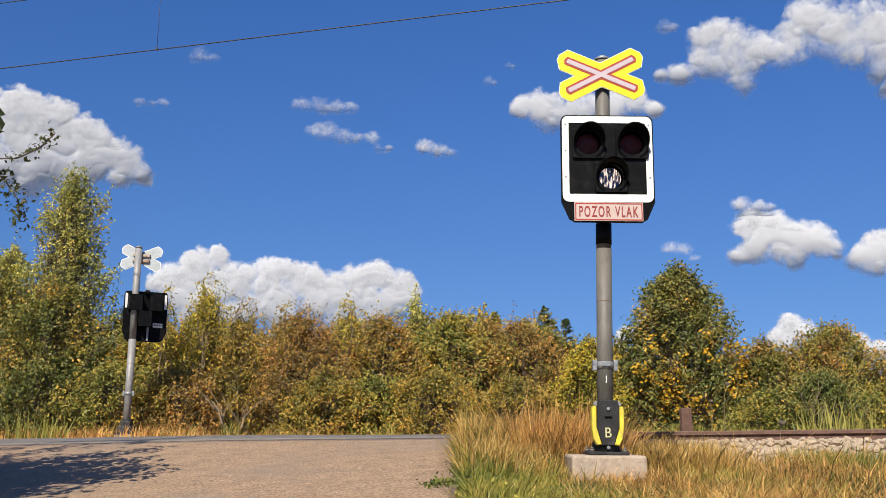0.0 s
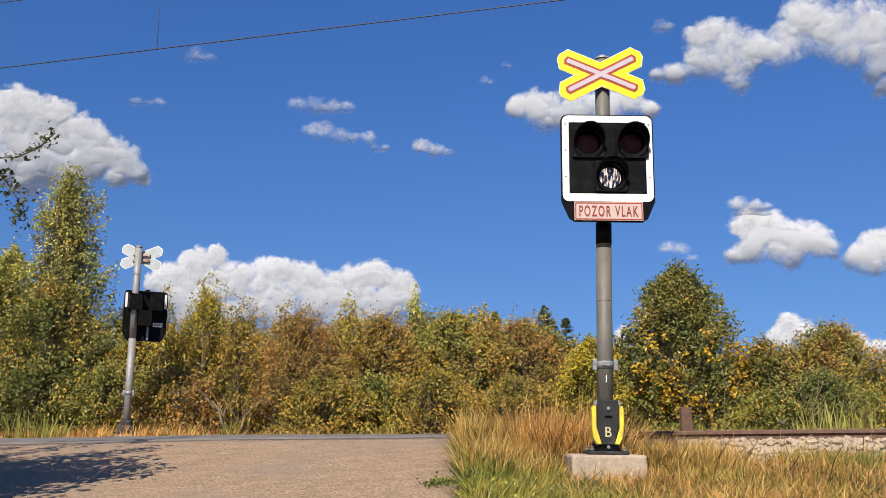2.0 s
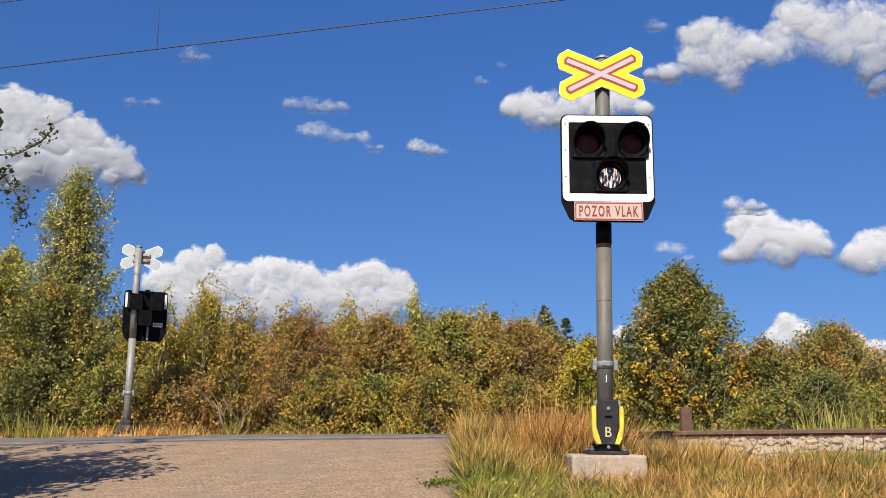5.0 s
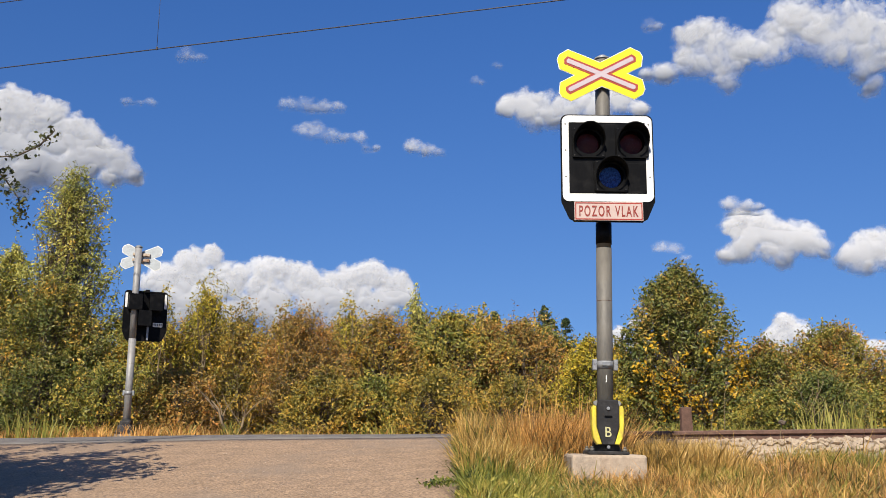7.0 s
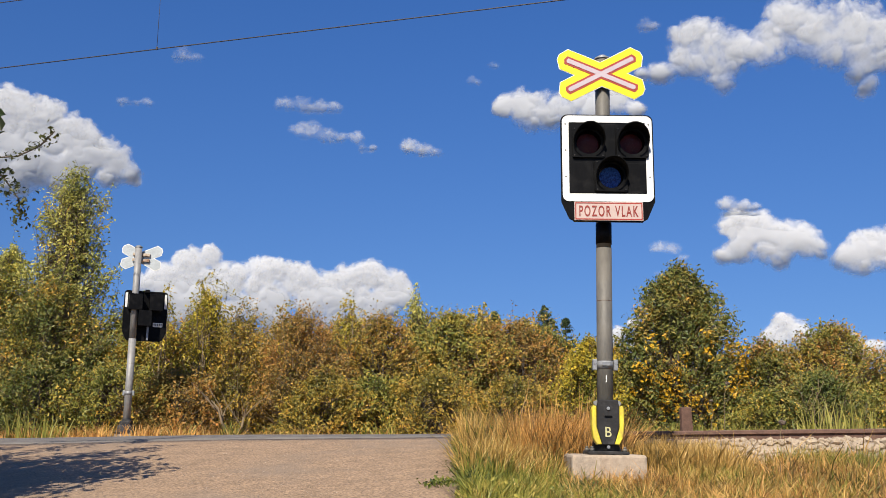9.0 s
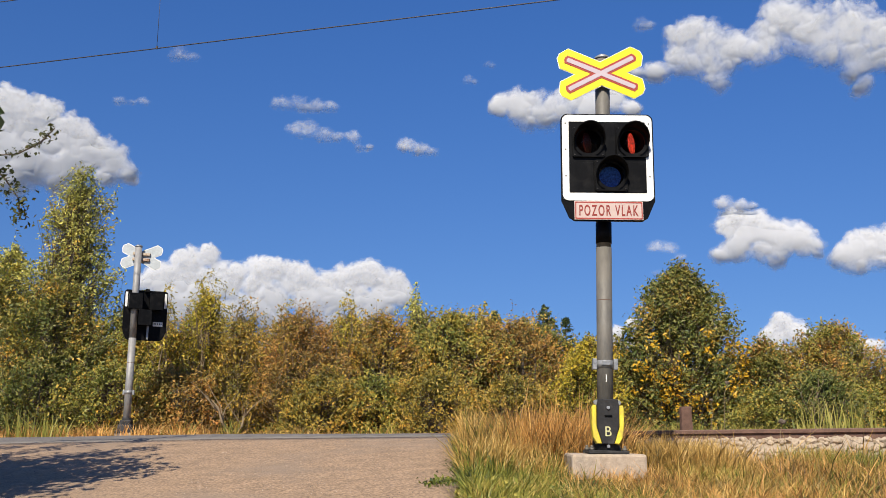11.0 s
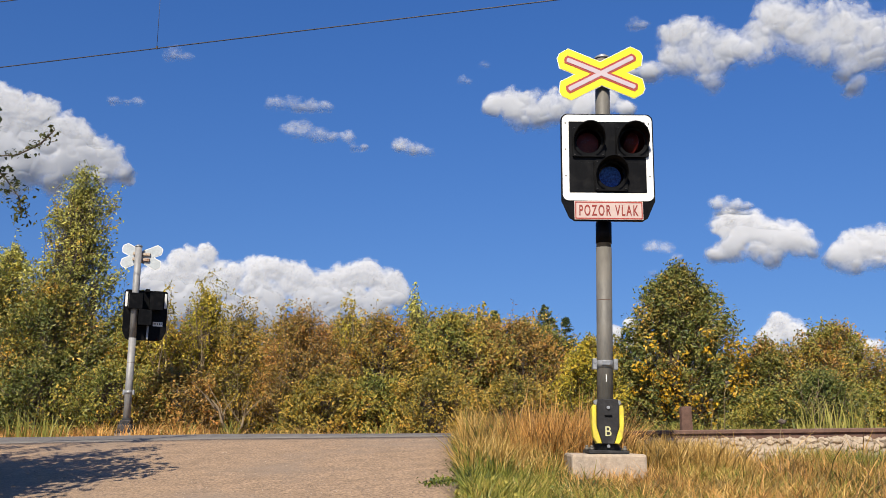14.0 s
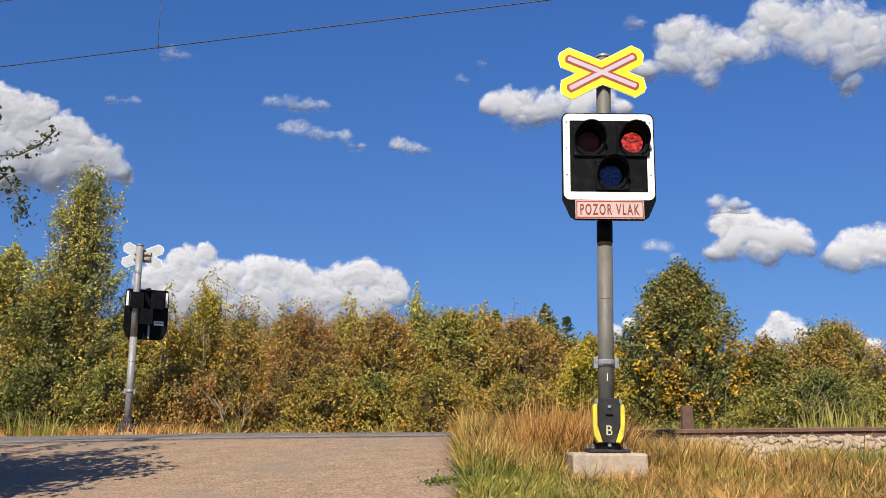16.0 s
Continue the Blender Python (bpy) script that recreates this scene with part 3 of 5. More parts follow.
def signal(m, label, cover, box_x, box_turn, cross_x, box_z, box_roll):
    s = thing("crossing_signal", m, label, "railway signal", "signals at the crossing")
    bm = add_tube(bmesh.new(), (0, 0, 0.04), (0, 0, 1.62), 0.0625, 0.0625, 28)
    add_tube(bm, (0, 0, 1.62), (0, 0, 3.24), 0.0595, 0.0595, 28)
    pole = part("pole", bm, GALV if cover else GALV_PALE, s, "grey galvanised steel tube")
    part("cap", add_tube(add_tube(bmesh.new(), (0, 0, 3.235), (0, 0, 3.25), 0.066, 0.066, 28), (0, 0, 3.25), (0, 0, 3.275), 0.066, 0.03, 28), GALV_LIGHT, pole)
    bm = add_tube(bmesh.new(), (0, 0, 0.655), (0, 0, 0.715), 0.0665, 0.0665, 28)
    for sx in (-1, 1):
        add_box(bm, (sx * 0.082, -0.01, 0.685), (0.034, 0.05, 0.085), 0.004)
        add_tube(bm, (sx * 0.084, -0.04, 0.70), (sx * 0.084, -0.03, 0.70), 0.013, 0.013, 6)
    add_box(bm, (0, -0.068, 0.692), (0.07, 0.012, 0.035), 0.004)
    part("clamp", bm, GALV_LIGHT, pole, "bolted steel pipe clamp")
    part("mark", add_box(bmesh.new(), (0.0, -0.0625, 0.575), (0.007, 0.002, 0.055)), WHITE, pole, "short white painted stroke")
    part("seam", add_tube(bmesh.new(), (0, 0, 1.19), (0, 0, 1.195), 0.0627, 0.0627, 28), RUST, pole, "faint rusty ring")
    if cover:
        # the pole is black for a short length under the lamp head
        part("black_band", add_tube(bmesh.new(), (0, 0, 1.68 + box_z * 0.7), (0, 0, 1.86 + box_z), 0.0635, 0.0635, 28), BLACK, pole, "black band below the lamp head")
    # base plate with bolts
    base = part("base_plate", add_box(bmesh.new(), (0, 0, 0.012), (0.31, 0.31, 0.024), 0.004), BLACK_MATT, s)
    for sx in (-1, 1):
        for sy in (-1, 1):
            part("bolt", add_tube(add_tube(bmesh.new(), (sx * 0.125, sy * 0.125, 0.024), (sx * 0.125, sy * 0.125, 0.042), 0.02, 0.02, 6), (sx * 0.125, sy * 0.125, 0.042), (sx * 0.125, sy * 0.125, 0.058), 0.012, 0.012, 8), GALV, base)
    boot = part("foot", add_tube(add_tube(bmesh.new(), (0, 0, 0.024), (0, 0, 0.2), 0.11, 0.085, 20), (0, 0, 0.2), (0, 0, 0.38 if cover else 0.25), 0.085, 0.075, 20), BLACK_MATT, s, "black cast foot")
    if not cover:
        part("foot_box", add_box(add_box(bmesh.new(), (0, 0, 0.07), (0.25, 0.25, 0.14), 0.02), (0, 0, 0.17), (0.19, 0.19, 0.1), 0.02), BLACK_MATT, s, "dark brown cast foot")
    if cover:
        out = [(-0.075, 0.41), (-0.085, 0.36), (-0.085, 0.2), (-0.045, 0.07), (0.045, 0.07), (0.085, 0.2), (0.085, 0.36), (0.075, 0.41)]
        cv = part("cover", add_plate(bmesh.new(), out, -0.135, -0.06, 0.006), BLACK_MATT, s, "black foot cover with yellow edges")
        for sx in (-1, 1):
            o = [(sx * x, z) for x, z in ((0.088, 0.36), (0.088, 0.205), (0.048, 0.075), (0.085, 0.07), (0.112, 0.12), (0.123, 0.215), (0.123, 0.335), (0.112, 0.365))]
            part("edge_strip", add_plate(bmesh.new(), o if sx > 0 else o[::-1], -0.128, -0.05, 0.006), YELLOW_WORN, cv, "yellow edge strip")
        for x, z in ((0, 0.345), (0, 0.055)):
            part("fastener", add_tube(bmesh.new(), (x, -0.145, z), (x, -0.13, z), 0.013, 0.013, 8), GALV_LIGHT, cv)
        for x in (-0.085, 0.085):
            part("fastener", add_tube(bmesh.new(), (x, -0.1, 0.385), (x, -0.06, 0.385), 0.02, 0.02, 12), GALV_LIGHT, cv)
        part("handle", add_box(bmesh.new(), (0.0, -0.14, 0.285), (0.06, 0.012, 0.012), 0.004), BLACK, cv)
        lettering("letter", "B", 0.046, 0.074, pose(0, -0.1365, 0.13, 90), PALE_YELLOW, cv, "worn yellow letter B")
    # lamp head
    outline = [(0.29, 1.85), (0.31, 1.86), (0.372, 2.0)] + rounded(-0.372, 0.372, 1.99, 2.722, 0.055)[0:12] + [(-0.372, 2.0), (-0.31, 1.86), (-0.29, 1.85), (-0.27, 1.835), (0.27, 1.835)]
    head = part("lamp_head", add_pierced(bmesh.new(), outline, [(-0.152, 2.485, 0.103), (0.200, 2.485, 0.103), (0.024, 2.205, 0.103)], -0.018, 0.01), BLACK, s, "black backboard with a white border")
    head.matrix_basis = pose(box_x, -0.17, 2.25 + box_z, 0, box_roll, box_turn) @ pose(0, 0, -2.25)
    part("border", add_frame(bmesh.new(), rounded(-0.362, 0.362, 1.998, 2.712, 0.05), rounded(-0.308, 0.308, 2.062, 2.655, 0.008), -0.0235, -0.016), WHITE, head, "white painted border")
    for x in (-0.335, 0.335):
        for z in (2.2, 2.42, 2.64):
            part("rivet", add_tube(bmesh.new(), (x, -0.027, z), (x, -0.02, z), 0.006, 0.006, 8), GALV, head)
    for c, z, w, h in ((0.024, 2.49, 0.085, 0.3), (-0.207, 2.19, 0.19, 0.25), (0.232, 2.19, 0.145, 0.25)):
        part("blank_panel", add_box(bmesh.new(), (c, -0.022, z), (w, 0.012, h), 0.003), BLACK, head)
    inserts = [lamp_unit(s, head, -0.152, 2.485, RED_OFF, RED_ON, "black unit with a red lamp"),
               lamp_unit(s, head, 0.200, 2.485, RED_OFF, RED_ON, "black unit with a red lamp"),
               lamp_unit(s, head, 0.024, 2.205, BLUE_OFF, WHITE_ON, "black unit with a white lamp")]
    # rear housings and bracket
    for c, z, w, h, d in ((-0.152, 2.5, 0.215, 0.27, 0.2), (0.195, 2.5, 0.215, 0.27, 0.2), (0.024, 2.22, 0.215, 0.26, 0.2)):
        part("housing", add_frame(bmesh.new(), rounded(c - w / 2, c + w / 2, z - h / 2, z + h / 2, 0.012, 3), rounded(c - w / 2 + 0.008, c + w / 2 - 0.008, z - h / 2 + 0.008, z + h / 2 - 0.008, 0.008, 3), 0.0105, 0.21), BLACK, head)
        part("rear_cover", add_box(bmesh.new(), (c, 0.218, z), (w + 0.01, 0.016, h + 0.01), 0.004), BLACK, head)
    part("bracket", add_box(bmesh.new(), (0, 0.09, 2.70), (0.07, 0.18, 0.05), 0.006), BLACK, head)
    part("stay", add_box(bmesh.new(), (-0.05, 0.04, 1.97), (0.035, 0.05, 0.24), 0.004), GALV_LIGHT, head)
    for x, z, w, h in ((-0.335, 2.55, 0.04, 0.26), (0.335, 2.55, 0.04, 0.26)):
        part("edge_sticker", add_box(bmesh.new(), (x, 0.0115, z), (w, 0.003, h)), WHITE, head, "pale strip on the rear edge")
    bm = add_box(bmesh.new(), (-0.22, 0.0115, 2.13), (0.165, 0.003, 0.075))
    part("label_plate", bm, WHITE, head, "white label with grey bars")
    for k in range(5):
        part("label_bar", add_box(bmesh.new(), (-0.28 + 0.03 * k, 0.0135, 2.135), (0.016, 0.002, 0.03)), BLACK, head)
    # warning board
    board = part("warning_board", add_box(bmesh.new(), (0, -0.023, 1.918), (0.545, 0.008, 0.152), 0.003), FADED_PINK, s, "faded board reading POZOR VLAK in red")
    board.matrix_basis = head.matrix_basis.copy()
    part("board_rim", add_frame(bmesh.new(), rounded(-0.266, 0.266, 1.848, 1.988, 0.004, 2), rounded(-0.258, 0.258, 1.857, 1.979, 0.004, 2), -0.0285, -0.0265), RED, board)
    lettering("words", "POZOR VLAK", 0.468, 0.09, pose(0, -0.0275, 1.873, 90), RED_INK, board, "red words POZOR VLAK", 0.018, 1.3)
    # crossbuck
    cross = part("crossbuck", add_plate(bmesh.new(), x_shape(0.334, 0.097, 0.052), 0.0, 0.006), WHITE, s, "crossbuck plate with a thin white rim")
    cross.matrix_basis = pose(cross_x, -0.088, 3.075, 0, -3.4, 0)
    part("yellow_field", add_plate(bmesh.new(), x_shape(0.331, 0.0915, 0.049), -0.003, -0.0005), YELLOW, cross, "bright yellow field")
    part("red_cross", add_plate(bmesh.new(), x_shape(0.312, 0.036, 0.014), -0.006, -0.0043), RED, cross, "red cross outline")
    part("pale_cross", add_plate(bmesh.new(), x_shape(0.298, 0.0185, 0.007), -0.009, -0.0065), PALE, cross, "pale grey cross")
    part("rear_face", add_plate(bmesh.new(), x_shape(0.326, 0.086, 0.048), 0.0065, 0.009), SIGN_BACK, cross, "dull grey back")
    bm = add_box(bmesh.new(), (0, 0.03, 0.045), (0.30, 0.04, 0.05), 0.004)
    add_box(bm, (0, 0.03, -0.055), (0.30, 0.04, 0.05), 0.004)
    part("mount", bm, RUST_STAIN, cross, "rust-stained mounting rails")
    return s, inserts


near_signal, near_inserts = signal(pose(1.265, 7.5, 1.425, 0, 1.1, 0), "grey crossing signal with yellow crossbuck on a concrete plinth", True, 0.005, 0, -0.026, -0.035, -0.8)
far_signal, far_inserts = signal(pose(-5.39, 16.5, 1.63, 0, 0, 184), "crossing signal seen from behind in dry grass", False, -0.15, 20, -0.04, -0.24, 0)

bm = add_box(bmesh.new(), (0, 0, -0.25), (0.565, 0.52, 0.5), 0.02)
for v in bm.verts:
    v.co += Vector((0.012, 0.012, 0.008)) * noise.noise(v.co * 7)
plinth = tagged(part("plinth", bm, CONCRETE), "weathered pale concrete plinth under the signal", "plinth")
plinth.matrix_basis = pose(1.262, 7.55, 1.425)
bm = add_box(bmesh.new(), (0, 0, -0.2), (0.3, 0.3, 0.4), 0.02)
plinth_b = tagged(part("plinth", bm, CONCRETE), "low concrete plinth hidden in dry grass", "plinth")
plinth_b.matrix_basis = pose(-5.39, 16.5, 1.63 - 0.002)

bm = add_box(bmesh.new(), (0, 0, 0.25), (0.17, 0.09, 0.66), 0.012)
for v in bm.verts:
    if v.co.z > 0.5:
        v.co.x *= 0.86
marker = tagged(part("marker_post", bm, RUST), "short rusty steel marker post beside the track", "post")
marker.matrix_basis = pose(3.32, 13.1, 1.42, 2, -2, 10)


# ---- plants ----
def leaf_arrays(pos, size, rng, droop=0.0, aspect=0.5, along=None):
    """Folded leaves, two triangles each, at the points pos; most are turned to face the sun, which brightens the
    foliage.
    """
    n = len(pos)
    face = rng.normal(size=(n, 3)) * 0.68 + np.array((-0.15, -0.5, 0.58))
    face /= np.linalg.norm(face, axis=1, keepdims=True)
    d = np.cross(face, rng.normal(size=(n, 3)))
    d /= np.linalg.norm(d, axis=1, keepdims=True) + 1e-9
    if along is not None:
        d = d * 0.8 + along * 0.7
    d[:, 2] -= 0.8 * droop
    d /= np.linalg.norm(d, axis=1, keepdims=True) + 1e-9
    s = np.cross(face, d)
    s /= np.linalg.norm(s, axis=1, keepdims=True) + 1e-9
    up = np.cross(d, s)
    L = size * rng.uniform(0.55, 1.35, (n, 1))
    a, b = pos - d * L * 0.5, pos + d * L * 0.5
    mid = pos + up * L * 0.12
    v = np.stack([a, mid + s * L * aspect * 0.5, b, mid - s * L * aspect * 0.5], 1).reshape(-1, 3)
    k = np.arange(n)[:, None] * 4
    f = np.concatenate([k + [0, 1, 2], k + [0, 2, 3]], 0)
    return v, f


def sticks(p0, p1, r0, r1):
    """Many thin three-sided twigs at once, from the points p0 to p1."""
    n = len(p0)
    d = p1 - p0
    d = d / (np.linalg.norm(d, axis=1, keepdims=True) + 1e-9)
    a = np.cross(d, np.array((0.31, 0.95, 0.1)))
    a /= np.linalg.norm(a, axis=1, keepdims=True) + 1e-9
    b = np.cross(d, a)
    ring = [a * math.cos(g) + b * math.sin(g) for g in (0, 2.094, 4.189)]
    v = np.stack([p0 + q * r0 for q in ring] + [p1 + q * r1 for q in ring], 1).reshape(-1, 3)
    k = np.arange(n)[:, None] * 6
    return v, np.concatenate([k + [0, 1, 4, 3], k + [1, 2, 5, 4], k + [2, 0, 3, 5]], 0)


def limb(bm, p0, p1, r0, r1, rnd, bends=3, seg=5):
    p0, p1 = Vector(p0), Vector(p1)
    last, lr = p0, r0
    for k in range(1, bends + 1):
        t = k / bends
        p = p0.lerp(p1, t) + Vector([rnd.uniform(-1, 1) for _ in range(3)]) * (p1 - p0).length * 0.06 * (t < 1)
        r = r0 + (r1 - r0) * t
        add_tube(bm, last, p, lr, r, seg, False)
        last, lr = p, r
    return last


def bush(name, x, y, w, h, material, leaves, size, seed, label, category="bush", low=0.05, profile=1.0,
         shoots=16, shoot_len=0.6, droop=0.3, wood=BARK, second=None, depth=None, stems=6, group="bushes behind the track", aspect=0.5, patchy=-0.02, rise=0.75):
    """A shrub or small tree: stems from one root, side branches, and leafy twigs that reach the outline of the crown."""
    rng, rnd = np.random.default_rng(seed), random.Random(seed)
    ob = thing(name, pose(x, y, land_z(x, y) - 0.05), label, category, group)
    depth = depth or w * 0.8
    leaves, size = int(leaves * 2.35), size * 0.86

    def girth(t):
        return (1 - np.clip(t, 0, 1) ** (2.2 * profile)) ** 0.6 * (0.75 + 0.25 * np.minimum(1, t * 4)) + 0.05

    # stems
    bm, paths = bmesh.new(), []
    for k in range(stems):
        a, t = rnd.uniform(0, 6.283), rnd.uniform(0.6, 0.95)
        reach = rnd.uniform(0.15, 0.6) * float(girth(np.array(t)))
        tip = Vector((math.cos(a) * reach * w / 2, math.sin(a) * reach * depth / 2, t * h))
        foot = Vector((rnd.uniform(-0.06, 0.06), rnd.uniform(-0.06, 0.06), -0.1))
        knee = foot.lerp(tip, 0.45) + Vector((math.cos(a), math.sin(a), 0)) * 0.08 * w + Vector((rnd.uniform(-0.1, 0.1), rnd.uniform(-0.1, 0.1), 0))
        limb(bm, foot, knee, 0.016 + 0.007 * h, 0.01 + 0.004 * h, rnd, 3, 6)
        limb(bm, knee, tip, 0.01 + 0.004 * h, 0.005, rnd, 3, 5)
        paths.append((np.array(foot), np.array(knee), np.array(tip)))
    part("trunk", bm, wood, ob)
    # twigs
    per = 26
    n = max(20, leaves // per)
    t = rng.uniform(low, 1.0, n) ** 0.85
    a = rng.uniform(0, 2 * math.pi, n)
    lump = np.array([noise.noise((math.cos(g) * 1.3, math.sin(g) * 1.3 + seed, q * h * 1.1)) for g, q in zip(a, t)])
    rad = girth(t) * np.sqrt(rng.uniform(0.12, 1.0, n)) * (1 + 0.28 * lump)
    tip = np.stack([np.cos(a) * rad * w / 2, np.sin(a) * rad * depth / 2, t * h * (0.97 + 0.08 * lump)], 1)
    out = np.stack([np.cos(a), np.sin(a), np.zeros(n)], 1) * 0.55 + rng.normal(size=(n, 3)) * 0.3
    out[:, 2] += rise
    out /= np.linalg.norm(out, axis=1, keepdims=True)
    length = rng.uniform(0.25, 0.6, (n, 1)) * min(1.0, 0.4 * h)
    up = rng.uniform(size=n) < shoots / n * 3
    length[up] *= 1.0 + shoot_len
    tip[up, 2] += 0.8 * shoot_len * rng.uniform(0.1, 1.0, up.sum())
    root = tip - out * length
    root[:, 2] = np.maximum(root[:, 2], 0.03)
    which = rng.integers(stems, size=n)
    frac = np.clip(root[:, 2] / h - 0.12, 0.03, 0.95)[:, None]
    lo3, mid3, hi3 = (np.array([p[q] for p in paths])[which] for q in range(3))
    node = np.where(frac < 0.45, lo3 + (mid3 - lo3) * frac / 0.45, mid3 + (hi3 - mid3) * (frac - 0.45) / 0.55)
    v1, f1 = sticks(node, root, 0.005, 0.004)
    v2, f2 = sticks(root, tip, 0.005, 0.002)
    tagged(mesh_np("branching", np.concatenate([v1, v2]), np.concatenate([f1, f2 + len(v1)]), wood, ob), kind="stuff")
    # leaves along the twigs
    s = rng.uniform(0.0, 1.04, (n, per, 1))
    pos = root[:, None] * (1 - s) + tip[:, None] * s + rng.normal(size=(n, per, 3)) * 0.05
    pos[:, :, 2] -= 0.10 * droop * s[:, :, 0] ** 2
    pos, along = pos.reshape(-1, 3), np.repeat(out, per, 0)
    keep = pos[:, 2] > 0.04
    pos, along = pos[keep], along[keep]
    if second:
        m2, share, zlo, zhi = second
        sel = (rng.uniform(size=len(pos)) < share) & (pos[:, 2] > zlo * h) & (pos[:, 2] < zhi * h)
        sel &= np.array([noise.noise(Vector(p) * 1.6 + Vector((seed, 0, 0))) for p in pos]) > patchy
        v, f = leaf_arrays(pos[sel], size * 1.05, rng, droop, aspect, along[sel])
        mesh_np("turning_leaves", v, f, m2, ob)
        pos, along = pos[~sel], along[~sel]
    v, f = leaf_arrays(pos, size, rng, droop, aspect, along)
    mesh_np("crown", v, f, material, ob)
    return ob


bushes = []
left_tree = bush("willow_tree", -7.9, 19.6, 3.4, 5.7, LEAF_WILLOW, 8200, 0.085, 11, "tall pale green willow swaying behind the hedge", "tree", 0.2, 0.55, 120, 0.7, 0.6, group="", stems=6, depth=1.8, second=(LEAF_GREEN, 0.3, 0.3, 0.9))
bushes.append(bush("willow_tree", -9.25, 20.0, 2.4, 4.3, LEAF_WILLOW, 4600, 0.085, 51, "lower pale green willow beside the taller one", "tree", 0.2, 0.9, 18, 0.5, 0.3, group="", stems=4, depth=1.6, second=(LEAF_YELLOW, 0.4, 0.2, 0.9)))
for k, (bx, bh) in enumerate(((-5.2, 2.75), (-3.3, 2.85), (-2.0, 2.95), (-0.3, 3.0), (0.9, 3.0), (2.2, 2.75), (3.4, 2.4))):
    bushes.append(bush("hedge_bush", bx, 20.4, 2.3, bh, (LEAF_OLIVE, LEAF_BROWN, LEAF_OLIVE, LEAF_TREE, LEAF_GREEN, LEAF_TREE, LEAF_GREEN)[k], 4600, 0.09, 200 + k, "full bush closing the back of the hedge", shoots=24, shoot_len=0.4, low=0.02, profile=1.8))
bushes.append(bush("hedge_bush", -9.3, 19.0, 3.0, 3.7, LEAF_GREEN, 9000, 0.085, 12, "dense olive-green bush in dry grass", shoots=24))
bushes.append(bush("hedge_bush", -7.6, 18.3, 2.8, 3.2, LEAF_TREE, 10000, 0.08, 13, "dense dark green bush behind the far signal", second=(LEAF_GREEN, 0.5, 0.2, 1)))
bushes.append(bush("hedge_bush", -5.9, 18.9, 2.4, 2.75, LEAF_GREEN, 8000, 0.08, 14, "green bush with yellowing leaves in the hedge", second=(LEAF_OLIVE, 0.5, 0.4, 1)))
bushes.append(bush("hedge_bush", -4.75, 19.2, 1.7, 3.15, LEAF_YELLOW, 5200, 0.075, 15, "slender yellow-leaved bush in the hedge", shoots=28, shoot_len=0.7, profile=0.7))
bushes.append(bush("hedge_bush", -3.9, 18.6, 2.2, 2.55, LEAF_OLIVE, 6000, 0.07, 16, "olive and brown shrub with bare twigs", shoots=32, shoot_len=0.6, wood=BARK_PALE))
bushes.append(bush("hedge_bush", -2.7, 18.2, 2.6, 2.5, LEAF_BROWN, 7500, 0.065, 17, "russet-brown shrub with a pale forked stem", low=0.3, shoots=32, shoot_len=0.5, wood=BARK_PALE, stems=9))
bushes.append(bush("hedge_bush", -1.2, 18.7, 2.6, 2.65, LEAF_OLIVE, 7500, 0.07, 18, "olive-brown shrub beside the crossing", shoots=24, second=(LEAF_BROWN, 0.5, 0.4, 1)))
bushes.append(bush("hedge_bush", -0.6, 20.3, 1.2, 3.3, LEAF_WILLOW, 1400, 0.08, 19, "thin young tree with sparse pale leaves", "tree", 0.4, 0.6, 8, 0.6, group=""))
bushes.append(bush("hedge_bush", 0.2, 19.3, 2.8, 2.9, LEAF_GREEN, 8500, 0.085, 20, "green shrub with drooping leaf tufts", shoots=24, shoot_len=0.4, droop=0.8, second=(LEAF_BROWN, 0.4, 0.1, 0.6)))
bushes.append(bush("hedge_bush", 1.6, 19.2, 2.5, 2.7, LEAF_BROWN, 7000, 0.075, 21, "brown and green shrub among bushes", shoots=20, second=(LEAF_GREEN, 0.5, 0.5, 1)))
bushes.append(bush("hedge_bush", 2.75, 18.0, 1.7, 2.15, LEAF_YELLOW, 5500, 0.075, 22, "yellow-green bush behind tall dry grass", shoots=16, shoot_len=0.3))
bushes.append(bush("broad_tree", 4.66, 18.6, 3.5, 3.75, LEAF_TREE, 15000, 0.09, 23, "broad dark green tree with golden leaves", "tree", 0.03, 0.68, 60, 0.45, 0.6, second=(LEAF_GOLD, 0.65, 0.1, 0.6), patchy=0.1, group="", depth=2.2))
bushes.append(bush("hedge_bush", 6.3, 18.6, 1.9, 2.3, LEAF_TREE, 5500, 0.075, 24, "olive shrub between taller bushes", shoots=16, shoot_len=0.4, second=(LEAF_BROWN, 0.5, 0.3, 1)))
bushes.append(bush("hedge_bush", 7.5, 18.4, 3.0, 2.55, LEAF_GREEN, 10500, 0.075, 25, "rounded russet and green bush", profile=1.5, shoots=20, shoot_len=0.35, second=(LEAF_BROWN, 0.6, 0.4, 1)))
bushes.append(bush("hedge_bush", 6.7, 17.0, 2.2, 1.4, LEAF_TREE, 6000, 0.07, 26, "low green bush behind the track", shoots=12, shoot_len=0.3))
bushes.append(bush("hedge_bush", 9.0, 18.0, 2.8, 1.95, LEAF_GREEN, 8000, 0.075, 27, "low green bush behind the track", shoots=16, shoot_len=0.3))
bushes.append(bush("hedge_bush", 9.75, 19.6, 1.7, 3.0, LEAF_DARK, 6000, 0.08, 28, "dark green tree past the bushes", "tree", group=""))
bushes.append(bush("hedge_bush", -11.2, 18.6, 2.6, 3.4, LEAF_OLIVE, 6000, 0.085, 29, "dense olive-green bush in the hedge"))

